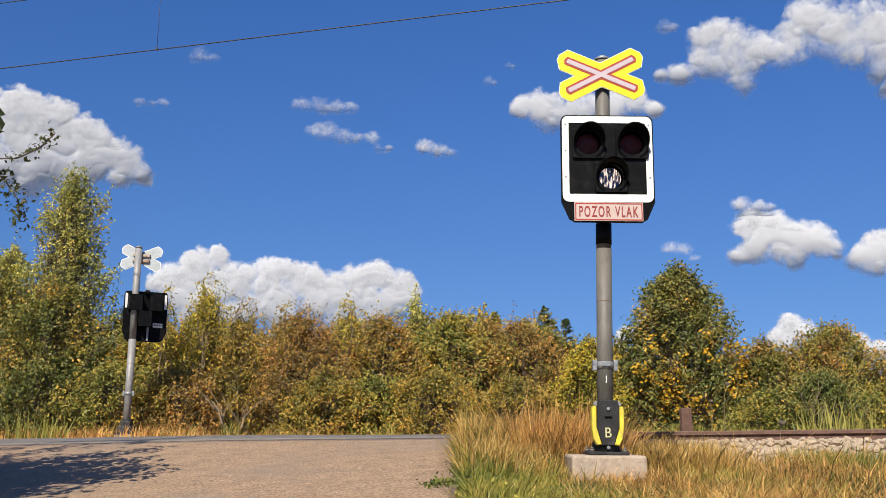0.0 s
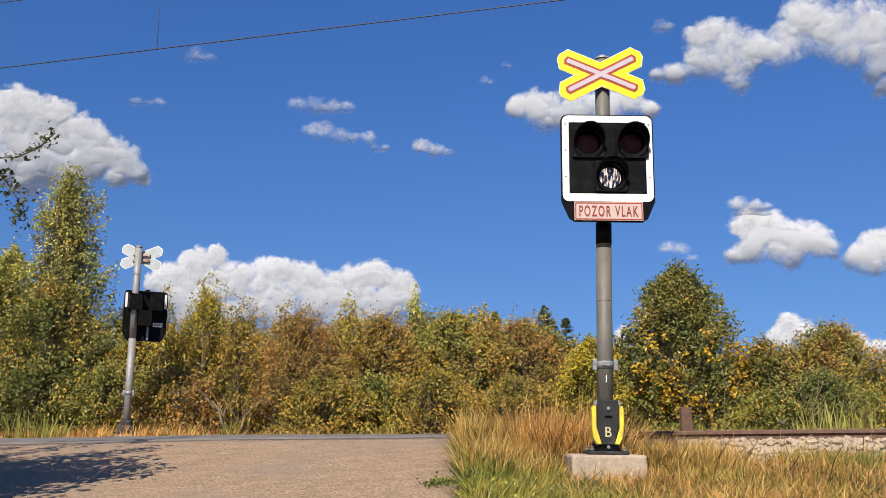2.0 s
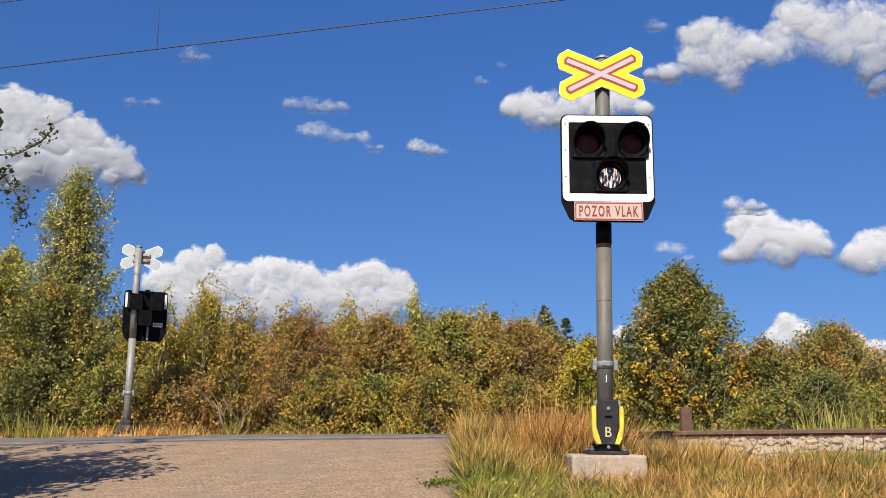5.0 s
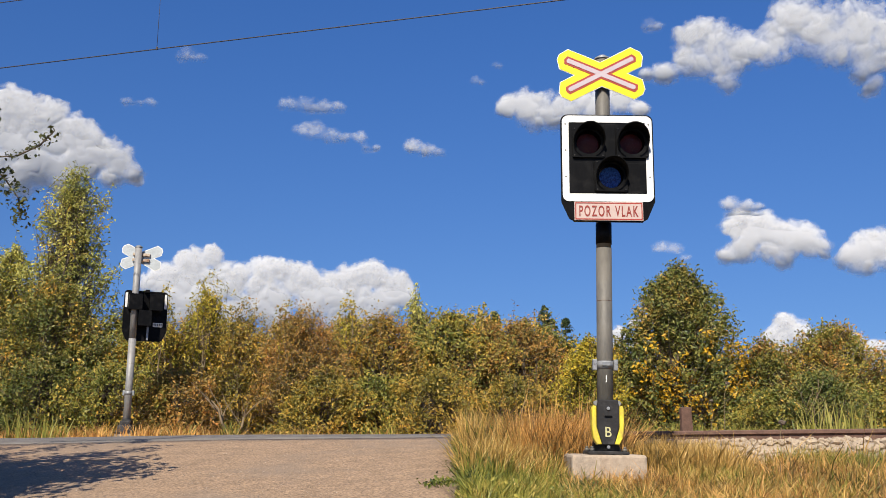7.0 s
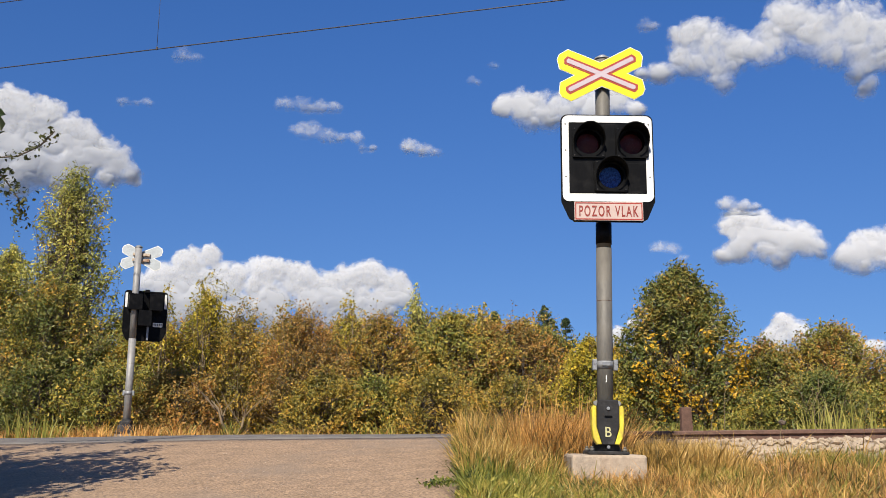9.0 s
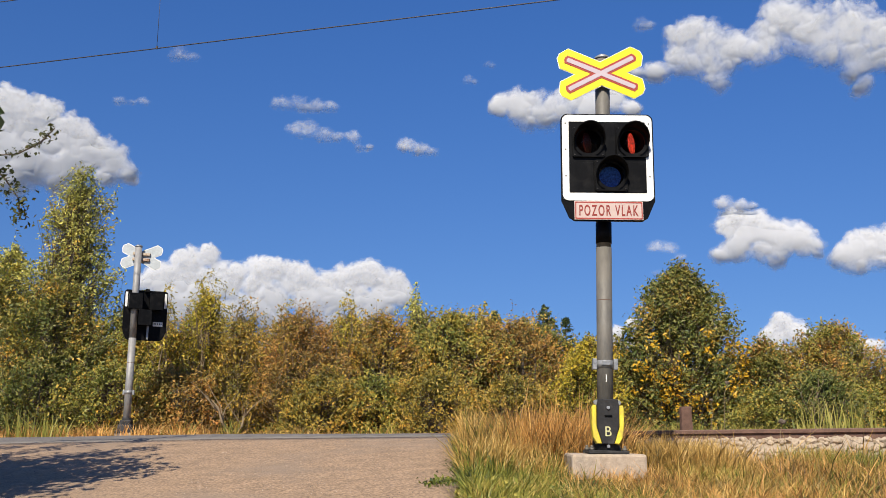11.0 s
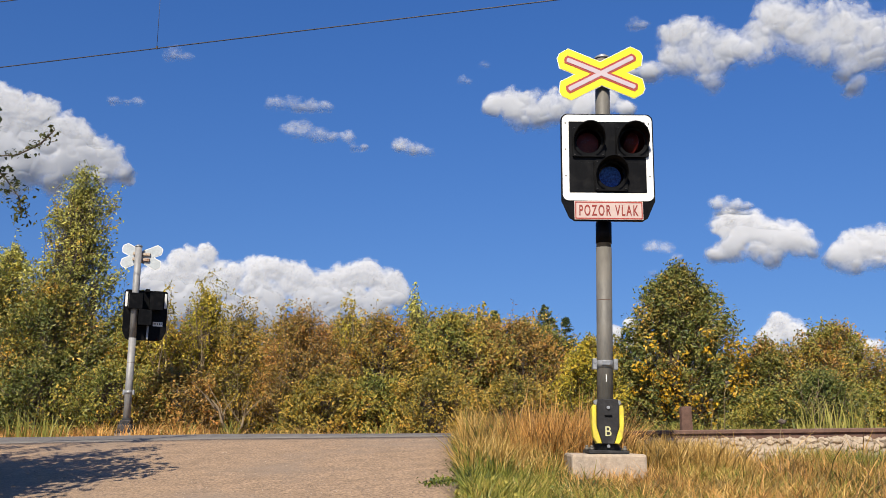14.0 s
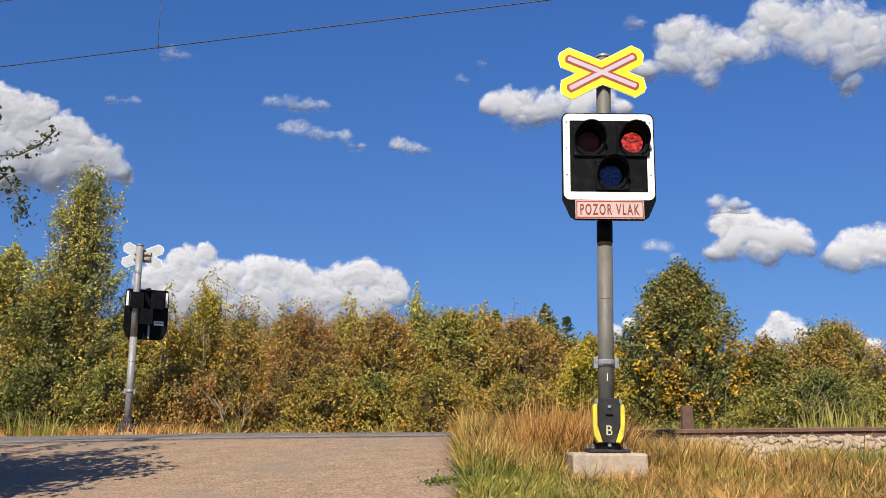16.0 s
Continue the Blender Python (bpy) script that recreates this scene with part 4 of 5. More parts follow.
for k, bx in enumerate((-10.4, -8.2, -6.4, -4.4, -2.6, -0.9, 0.9, 2.6, 4.2, 6.0, 7.8, 9.6)):
    bush("hedge_bush", bx, 21.4 + 0.4 * (k % 3), 2.8, (2.9, 3.0, 2.5, 2.2, 2.0, 2.0, 2.1, 2.0, 2.2, 2.2, 2.0, 1.7)[k],
         (LEAF_GREEN, LEAF_OLIVE, LEAF_BROWN)[k % 3], 2600, 0.1, 60 + k, "shaded bush at the back of the hedge", shoots=8, shoot_len=0.3, low=0.02)

for k, bx in enumerate((-8.6, -6.8, -5.2, -3.4, -1.9, -0.4, 1.0, 2.0, 3.5, 5.9, 8.4)):
    bush("hedge_bush", bx, 19.8 + 0.3 * (k % 2), 2.7, (3.1, 2.9, 2.7, 2.6, 2.6, 2.65, 2.7, 2.4, 2.2, 2.1, 2.0)[k],
         (LEAF_OLIVE, LEAF_GREEN, LEAF_BROWN, LEAF_OLIVE)[k % 4], 3600, 0.085, 80 + k, "leafy bush in the middle of the hedge", shoots=16, shoot_len=0.4, low=0.02, profile=1.6)

for k, bx in enumerate((-9.0, -7.3, -6.0, -4.9, -2.1, -1.2, -0.1, 1.4, 6.0, 7.6, 9.2)):
    bushes.append(bush("undergrowth_bush", bx, 17.4 + 0.25 * (k % 2), 2.1, (1.9, 1.7, 1.5, 1.4, 1.3, 1.3, 1.4, 1.3, 1.1, 1.3, 1.4)[k],
                       (LEAF_TREE, LEAF_TREE, LEAF_GREEN, LEAF_BROWN, LEAF_OLIVE, LEAF_GREEN, LEAF_OLIVE, LEAF_OLIVE, LEAF_GREEN, LEAF_GREEN, LEAF_GREEN)[k], 4600, 0.075, 120 + k, "low dense bush at the foot of the hedge", shoots=12, shoot_len=0.3, low=0.0, profile=1.6))


for bx, by, bh, n, seed in ((-5.35, 18.3, 2.9, 330, 301), (-4.65, 18.2, 3.0, 380, 302), (-1.85, 18.6, 2.95, 420, 303), (-2.9, 18.0, 2.6, 300, 304)):
    bushes.append(bush("sapling", bx, by, 0.7, bh, LEAF_YELLOW, n, 0.075, seed, "thin upright sapling with few yellow leaves", "tree", 0.35, 0.9, 10, 0.5, 0.3, BARK_PALE, group="", stems=3))


def spruce(x, y, h, w, seed):
    rng, rnd = np.random.default_rng(seed), random.Random(seed)
    z0 = land_z(x, y)
    ob = thing("spruce_tree", pose(x, y, z0), "young dark spruce standing behind the bushes", "tree")
    bm = add_tube(bmesh.new(), (0, 0, 0), (0, 0, h), 0.05, 0.006, 7)
    pos = []
    for k in range(150):
        t = rnd.uniform(0.1, 0.99)
        a, l = rnd.uniform(0, 6.283), (1 - t) * w * 0.5 + 0.03
        tip = (math.cos(a) * l, math.sin(a) * l, h * t + 0.25 * l)
        add_tube(bm, (0, 0, h * t), tip, 0.008, 0.003, 4, False)
        s = rng.uniform(0.1, 1, (60, 1))
        pos.append(np.array((0, 0, h * t)) * (1 - s) + np.array(tip) * s + rng.normal(size=(60, 3)) * 0.022)
    part("trunk", bm, BARK, ob)
    v, f = leaf_arrays(np.concatenate(pos), 0.07, rng, 0, 0.2)
    mesh_np("crown", v, f, NEEDLE, ob)
    return ob


spruce(2.5, 23.0, 3.5, 3.2, 3)
spruce(3.05, 23.4, 3.25, 2.6, 5)
spruce(1.25, 22.5, 3.25, 2.4, 4)


def dead_stems(x, y, z, seed, thick, tips, label):
    """Bare pale stems that fork upward from one root."""
    rnd = random.Random(seed)
    ob = thing("bare_shrub", pose(x, y, z), label, "shrub")
    for tx, tz in tips:
        bm = bmesh.new()
        limb(bm, (0, 0, -0.1), (tx, rnd.uniform(-0.2, 0.1), tz), thick, thick * 0.4, rnd, 5, 6)
        for k in range(4):
            limb(bm, Vector((tx, 0, tz)) * rnd.uniform(0.5, 0.95), (tx + rnd.uniform(-0.4, 0.4), rnd.uniform(-0.2, 0.2), tz + rnd.uniform(0.1, 0.35)), thick * 0.4, 0.004, rnd, 3, 4)
        part("stem", bm, BARK_PALE, ob)


dead_stems(-3.48, 16.4, 1.45, 1, 0.034, [(-0.42, 0.74), (0.14, 0.6)], "bare pale forked stems below the brown shrub")
dead_stems(5.75, 14.9, 1.45, 3, 0.008, [(-0.1, 0.75), (0.1, 0.6)], "dry brown weed stalks behind the track")


def roadside_tree():
    """The tree beside the road whose twigs hang into view and shade the asphalt."""
    rng, rnd = np.random.default_rng(77), random.Random(77)
    x, y = -6.25, 5.3
    z0 = land_z(x, y)
    ob = thing("roadside_tree", pose(x, y, z0), "leafy tree beside the road casting a dappled shadow", "tree")
    bm = bmesh.new()
    limb(bm, (0, 0, -0.1), (0.1, 0, 2.2), 0.14, 0.09, rnd, 4, 10)
    pos = []
    for k in range(85):
        a = rnd.uniform(0, 6.283)
        l = rnd.uniform(0.5, 1.9)
        tip = Vector((1.5 + math.cos(a) * l, 0.5 + math.sin(a) * l * 1.1, rnd.uniform(2.0, 3.9)))
        tip.x = min(tip.x, 3.62 - 0.5 * tip.y)
        limb(bm, (0.1, 0, 1.3 + 0.25 * tip.z), tip, 0.035, 0.008, rnd, 4, 5)
        s = rng.uniform(0.45, 1.05, (260, 1))
        pos.append(np.array((0.1, 0, 2.0)) * (1 - s) + np.array(tip) * s + rng.normal(size=(260, 3)) * 0.13)
    part("trunk", bm, BARK, ob)
    pos = np.concatenate(pos)
    pos = pos[pos[:, 0] < 3.64 - 0.5 * pos[:, 1]]
    v, f = leaf_arrays(pos, 0.1, rng, 0.3, 0.6)
    mesh_np("crown", v, f, LEAF_DARK, ob)
    return ob


shade_tree = roadside_tree()


def hanging_branch(name, m, pts, seed, n, spread, label):
    rng, rnd = np.random.default_rng(seed), random.Random(seed)
    ob = thing(name, m, label, "branch")
    bm, pos = bmesh.new(), []
    for a, b in zip(pts, pts[1:]):
        add_tube(bm, a, b, 0.009, 0.006, 5, False)
        s = rng.uniform(0, 1, (n, 1))
        pos.append(np.array(a) * (1 - s) + np.array(b) * s + rng.normal(size=(n, 3)) * spread)
    part("twig", bm, BARK, ob)
    v, f = leaf_arrays(np.concatenate(pos), 0.052, rng, 0.3, 0.6)
    mesh_np("leaves", v, f, LEAF_TWIG, ob)
    return ob


BRANCH = pose(-4.68, 8.4, 4.05)
branch_a = hanging_branch("tree_branch", BRANCH, [(-1.3, -2.1, -0.9), (-0.6, 0, 0.12), (0.4, 0, 0.0), (0.75, 0, 0.02), (0.95, 0, 0.12), (1.08, 0, 0.27)], 5, 36, 0.04, "dark leafy twig reaching from the roadside tree")
branch_b = hanging_branch("tree_branch", BRANCH @ pose(0.14, 0.1, -0.26), [(-1.3, -2.1, -0.6), (-0.6, 0, 0.3), (0.45, 0, 0.12), (0.62, 0, -0.1), (0.66, 0, -0.3)], 6, 85, 0.06, "dark leafy twig drooping from the roadside tree")


# ---- grass ----
def blades(points, hmin, hmax, rng, lean=0.35, width=0.006, curl=0.14, spread=None):
    n = len(points)
    h = rng.uniform(hmin, hmax, (n, 1))
    a = rng.uniform(0, 2 * math.pi, n)
    side = np.stack([np.cos(a), np.sin(a), np.zeros(n)], 1)
    b = rng.uniform(0, 2 * math.pi, n)
    fall = np.stack([np.cos(b), np.sin(b), np.zeros(n)], 1) * rng.normal(size=(n, 1)) * lean
    if spread is not None:
        fall = fall * 0.5 + spread
    fall[:, 0] += 0.03
    up = np.array((0, 0, 1.0))
    w = width * rng.uniform(0.6, 1.5, (n, 1))
    p0 = points
    p1 = p0 + (up + fall * 0.6) * h * 0.55
    p2 = p1 + (up * (0.45 - curl * np.abs(rng.normal(size=(n, 1))) * 0.5) + fall * 0.55) * h
    v = np.stack([p0 - side * w, p0 + side * w, p1 + side * w * 0.8, p1 - side * w * 0.8, p2], 1).reshape(-1, 3)
    k = np.arange(n)[:, None] * 5
    f = np.concatenate([k + [0, 1, 2], k + [0, 2, 3], k + [3, 2, 4]], 0)
    return v, f


def meadow(name, material, label, n, x0, x1, y0, y1, hmin, hmax, seed, keep=None, lean=0.35, width=0.006, patch=1.0, thresh=-1.0, tuft=0.0):
    """Grass blades; with tuft, in tussocks of that radius whose blades fall outward."""
    rng = np.random.default_rng(seed)
    xy = np.stack([rng.uniform(x0, x1, n * 3), rng.uniform(y0, y1, n * 3)], 1)
    spread = np.zeros((n * 3, 3))
    if tuft:
        count = max(4, n // 14)
        off = rng.normal(size=(n * 3, 2)) * tuft
        xy = xy[rng.integers(count, size=n * 3)] + off
        spread[:, :2] = off / tuft * 0.45 * lean
    pts, ways = [], []
    for (x, y), sp in zip(xy, spread):
        if noise.noise((x * patch, y * patch, seed)) < thresh:
            continue
        if keep and not keep(x, y):
            continue
        pts.append((x, y, land_z(x, y) - 0.02))
        ways.append(sp)
        if len(pts) >= n:
            break
    v, f = blades(np.array(pts), hmin, hmax, rng, lean, width, 0.3 if tuft else 0.14, np.array(ways) if tuft else None)
    return tagged(mesh_np(name, v, f, material), label, "grass", kind="stuff")


def verge(x, y):
    q = off_track(x, y)
    return q > 2.45 and x > 0.16 + 0.08 * noise.noise((y * 2, 0, 9)) and not (0.93 < x < 1.57 and 7.29 < y < 7.91)


def far_foot(x, y):
    return not (abs(x + 5.39) < 0.09 and y < 16.7) and not (-5.0 < x < 0.1 and y < 15.6)


def far_verge(x, y):
    return off_track(x, y) < -2.6 and not (-5.8 < x < 0.15 and y < 15.5) and far_foot(x, y)


def green_side(x, y):
    return verge(x, y) and (x < 1.1 or noise.noise((x * 1.1, y * 1.1, 4)) > -0.02)


def dry_side(x, y):
    return verge(x, y) and (x > 1.05 or noise.noise((x * 1.6, y * 1.6, 14)) > 0.08)


def far_open(x, y):
    return far_verge(x, y) and (x < -4.5 or x > 0.4 or noise.noise((x * 1.5, y * 1.5, 6)) > 0.2)


meadow("verge_grass", GRASS_DRY, "dry straw-coloured grass on the verge", 44000, 0.1, 7.5, 4.6, 10.3, 0.06, 0.26, 1, dry_side, 0.9, 0.0042, tuft=0.07)
meadow("verge_grass", GRASS_GREEN, "green grass patches on the verge", 26000, 0.1, 7.5, 4.6, 10.3, 0.06, 0.24, 2, green_side, 0.9, 0.0048, tuft=0.08)
meadow("verge_grass", GRASS_RED, "russet dry grass among the straw", 12000, 1.2, 7.5, 4.9, 9.6, 0.1, 0.32, 9, verge, 0.85, 0.004, 0.8, -0.05, 0.08)
meadow("verge_grass", GRASS_GREEN, "fresh green grass beside the road edge", 26000, 0.14, 1.15, 5.0, 8.6, 0.06, 0.24, 21, verge, 0.85, 0.0048, tuft=0.07)
meadow("tall_grass", GRASS_RED, "tall russet dry grass beside the signal", 6200, 0.62, 1.5, 7.95, 9.3, 0.15, 0.7, 3, verge, 0.5, 0.0045, tuft=0.06)
meadow("tall_grass", GRASS_DRY, "tall straw grass at the road edge", 5200, 0.15, 1.05, 7.4, 9.6, 0.12, 0.44, 4, verge, 0.7, 0.0045, tuft=0.07)
meadow("tall_grass", GRASS_GREEN, "tall green grass at the road edge", 6000, 0.18, 1.25, 7.2, 9.5, 0.1, 0.34, 41, verge, 0.6, 0.0048, tuft=0.08)
meadow("tall_grass", GRASS_DRY, "tall yellow-green grass beside the russet clump", 1500, 0.2, 0.75, 8.2, 9.8, 0.25, 0.58, 43, verge, 0.35, 0.0045, tuft=0.06)
meadow("tall_grass", GRASS_GREEN, "tall green blades beside the russet clump", 1100, 0.2, 0.85, 8.2, 9.8, 0.2, 0.5, 44, verge, 0.3, 0.0045)
meadow("grass_tuft", GRASS_GREEN, "fresh green grass tuft before the ballast", 2600, 2.95, 3.7, 7.6, 8.6, 0.14, 0.3, 42, verge, 0.45, 0.0048, tuft=0.07)
meadow("tall_grass", GRASS_DRY, "tall dry grass behind the signal", 9000, 1.25, 2.9, 7.7, 9.3, 0.12, 0.42, 5, lambda x, y: verge(x, y) and x < 2.4 + 0.4 * noise.noise((x * 2, y * 2, 3)), 0.6, 0.0045, tuft=0.07)
meadow("far_grass", GRASS_DRY, "dry grass strip below the bushes", 18000, -12, 13, 14.0, 18.4, 0.1, 0.36, 6, far_open, 0.8, 0.007, tuft=0.1)
meadow("far_grass", GRASS_GREEN, "green grass below the bushes", 8000, -12, 13, 14.0, 18.4, 0.12, 0.46, 7, far_open, 0.7, 0.008, 0.8, -0.1, 0.1)
meadow("far_grass", GRASS_RED, "russet dry grass along the far road edge", 6000, -12, -4.0, 15.6, 17.6, 0.12, 0.4, 8, far_foot, 0.7, 0.007, tuft=0.09)
meadow("far_grass", GRASS_DRY, "straw grass at the foot of the brown shrubs", 2500, -4.6, 0.6, 15.6, 17.6, 0.06, 0.24, 88, far_foot, 0.8, 0.007, 1.3, 0.0, 0.09)
meadow("grass_tuft", GRASS_RED, "dry russet grass before the plinth", 900, 0.95, 1.7, 6.95, 7.27, 0.1, 0.3, 61, verge, 0.7, 0.004, tuft=0.06)
meadow("reed_tuft", REED, "pale green reeds behind the track", 130, 5.2, 6.3, 13.6, 14.3, 0.4, 0.85, 22, None, 0.3, 0.008)
meadow("reed_tuft", REED, "pale green reeds beside the far signal", 130, -7.1, -6.2, 15.6, 16.0, 0.35, 0.75, 23, None, 0.3, 0.008)
meadow("tall_stalks", GRASS_RED, "tall dry stalks leaning over the grass", 70, 0.6, 1.35, 7.9, 9.3, 0.7, 1.05, 24, verge, 0.3, 0.004)
meadow("tall_stalks", GRASS_DRY, "single dry stalks in front of the ballast", 260, 1.6, 7.0, 6.5, 9.2, 0.3, 0.52, 25, verge, 0.6, 0.004)


def weeds(name, n, x0, x1, y0, y1, h, material, seed, label):
    """Low broad-leaved weeds in loose patches."""
    rng = np.random.default_rng(seed)
    pos = []
    for k in range(n):
        x, y = rng.uniform(x0, x1), rng.uniform(y0, y1)
        z = max(land_z(x, y), road_z(x, y) if -5.7 < x < 0.12 else -9)
        pos.append(np.array((x, y, z)) + np.abs(rng.normal(size=(14, 3))) * (0.05, 0.05, h) * rng.choice((-1, 1), (14, 3)) ** np.array((1, 1, 2)))
    v, f = leaf_arrays(np.concatenate(pos), 0.035, rng, 0.0, 0.5)
    return tagged(mesh_np(name, v, f, material), label, "weeds", kind="stuff")


weeds("weed_patch", 520, 0.12, 1.3, 5.6, 8.2, 0.06, GRASS_GREEN, 31, "low green broad-leaved weeds at the road edge")
weeds("weed_patch", 14, -0.06, 0.14, 6.85, 7.15, 0.02, GRASS_GREEN, 32, "flat green weeds creeping onto the asphalt")
weeds("weed_patch", 500, 1.6, 7.0, 5.4, 8.5, 0.05, GRASS_GREEN, 33, "low green weeds among dry grass")



def dried_flower(x, y, z, height, head, label):
    """A dry stalk with a brown seed head."""
    ob = thing("dried_flower", pose(x, y, z), label, "plant")
    rnd = random.Random(int(x * 100))
    bm = bmesh.new()
    tip = limb(bm, (0, 0, -0.05), (0.03, 0, height), 0.006, 0.004, rnd, 4, 5)
    part("stalk", bm, BARK_PALE, ob)
    bm = bmesh.new()
    bmesh.ops.create_icosphere(bm, subdivisions=2, radius=head)
    for v in bm.verts:
        v.co = Vector((v.co.x, v.co.y, v.co.z * 0.75)) * rnd.uniform(0.75, 1.2) + tip
    part("seed_head", bm, BARK, ob)


dried_flower(3.3, 9.45, 1.2, 0.52, 0.035, "dry stalk with a brown seed head before the rail")
dried_flower(4.2, 14.2, 1.45, 0.95, 0.035, "tall dry umbel behind the track")
dried_flower(4.0, 14.4, 1.45, 0.7, 0.03, "dry umbel behind the track")

# ---- clouds ----
def sky_point(az, el, dist):
    a, e = radians(az), radians(el)
    return Vector((math.sin(a) * math.cos(e), math.cos(a) * math.cos(e), math.sin(e))) * dist


LATTICE = np.random.default_rng(8).uniform(-1, 1, (256, 256))


def swirl(x, y, seed, octaves=5, billow=False, gain=0.5):
    """Summed lattice noise; billow folds it into rounded heads."""
    out, amp, total = np.zeros_like(x), 1.0, 0.0
    for k in range(octaves):
        ca, sa = math.cos(0.6 + 0.9 * k) * 2 ** k, math.sin(0.6 + 0.9 * k) * 2 ** k
        u, v = x * ca - y * sa + 17.3 * seed + 5.1 * k, x * sa + y * ca + 9.7 * seed + 3.3 * k
        i, j = np.floor(u).astype(int), np.floor(v).astype(int)
        fu, fv = u - i, v - j
        fu, fv = fu * fu * fu * (fu * (fu * 6 - 15) + 10), fv * fv * fv * (fv * (fv * 6 - 15) + 10)
        a, b = LATTICE[i % 256, j % 256], LATTICE[(i + 1) % 256, j % 256]
        c, d = LATTICE[i % 256, (j + 1) % 256], LATTICE[(i + 1) % 256, (j + 1) % 256]
        n = (a * (1 - fu) + b * fu) * (1 - fv) + (c * (1 - fu) + d * fu) * fv
        out += amp * (2 * np.abs(n) - 0.75 if billow else n)
        total += amp
        amp *= gain
    return out / total


def cloud(az, el, dist, lobes, label, seed, soft=0.0):
    """A cumulus as one billowed body. Lobes: degrees right and up of the middle, and radius in degrees."""
    ob = thing("cloud", look(sky_point(az, el, dist), (0, 0, 0)), label, "cloud", "clouds in the sky")
    unit = dist * radians(1)
    lob = np.array(lobes)
    big = float(np.sqrt((lob[:, 2] ** 2).mean()))
    pad = 0.5 + 0.9 * big
    x0, x1 = (lob[:, 0] - lob[:, 2]).min() - pad, (lob[:, 0] + lob[:, 2]).max() + pad
    y0, y1 = (lob[:, 1] - lob[:, 2]).min() - pad, (lob[:, 1] + lob[:, 2]).max() + pad
    low, top = (lob[:, 1] - 0.8 * lob[:, 2]).min(), (lob[:, 1] + lob[:, 2]).max()
    wispy = soft >= 0.2
    for name, step, side in (("sunlit_face", 0.05, 1.0), ("shaded_face", 0.14, -0.5)):
        X, Y = np.meshgrid(np.arange(x0, x1, step), np.arange(y0, y1, step))
        warp = 0.3 * big
        U = X + warp * swirl(X / big * 0.8, Y / big * 0.8, seed, 4)
        V = Y + warp * swirl(X / big * 0.8, Y / big * 0.8, seed + 3, 4)
        wide = 1.5 if wispy else 1.08
        fields = [1.12 - ((U - a) ** 2 / wide ** 2 + (V - b) ** 2) / r ** 2 for a, b, r in lobes]
        f = np.log(sum(np.exp(np.clip(5 * q, -40, 40)) for q in fields)) / 5
        calm = np.log(sum(np.exp(np.clip(2.2 * (1 - ((X - a) ** 2 / wide ** 2 + (Y - b) ** 2) / r ** 2), -40, 40)) for a, b, r in lobes)) / 2.2
        heads = swirl(U * 0.9 / min(1.0, big), V * 0.9 / min(1.0, big), seed + 7, 5, True, 0.5)
        f = np.minimum(f, 1.25) + (0.42 if not wispy else 0.2) * heads
        f += 0.22 * swirl(U * 3.0, V * 3.0, seed + 11, 4)
        if wispy:
            f += 0.5 * swirl(U * 0.8, V * 1.8, seed + 13, 4) - 0.1
            vapour = np.clip(f / 1.5, 0, 1) * (0.98 - 1.05 * soft)
        else:
            under = np.clip(1 - (Y - low) / (top - low), 0, 1)
            vapour = np.clip(f / (0.75 + 0.9 * under ** 2 + 3.5 * soft), 0, 1)
        if side < 0:
            vapour = np.clip(vapour - 0.75, 0, 1)
        tall = top - low
        rise = 0.45 * big * np.tanh(0.9 * calm) + 0.03 * big * swirl(U * 1.1 / min(1.0, big), V * 1.1 / min(1.0, big), seed + 7, 2)
        rise += 0.032 * big * np.tanh(1.5 * swirl(U * 0.9 / min(1.0, big), V * 0.9 / min(1.0, big), seed + 7, 2, True, 0.4))
        rise = rise - 0.14 * (Y - low) - 0.5 * np.clip(low + 0.55 * tall - Y, 0, tall) ** 2 / tall
        co = np.stack([-X, Y, -side * rise], -1).reshape(-1, 3) * unit
        n = X.shape[1]
        k = (np.arange(X.shape[0] - 1)[:, None] * n + np.arange(n - 1)[None, :]).ravel()
        seen = (vapour.ravel() > 0.02)
        live = seen[k] | seen[k + 1] | seen[k + n] | seen[k + n + 1]
        k = k[live]
        quads = np.stack([k, k + n, k + n + 1, k + 1], 1)
        used = np.unique(quads)
        back = np.zeros(len(co), int)
        back[used] = np.arange(len(used))
        face = tagged(mesh_np(name, co[used], back[quads], CLOUD, ob, True), kind="stuff")
        at = face.data.attributes.new("vapour", "FLOAT", "POINT")
        at.data.foreach_set("value", vapour.ravel()[used].astype(np.float32))
    return ob


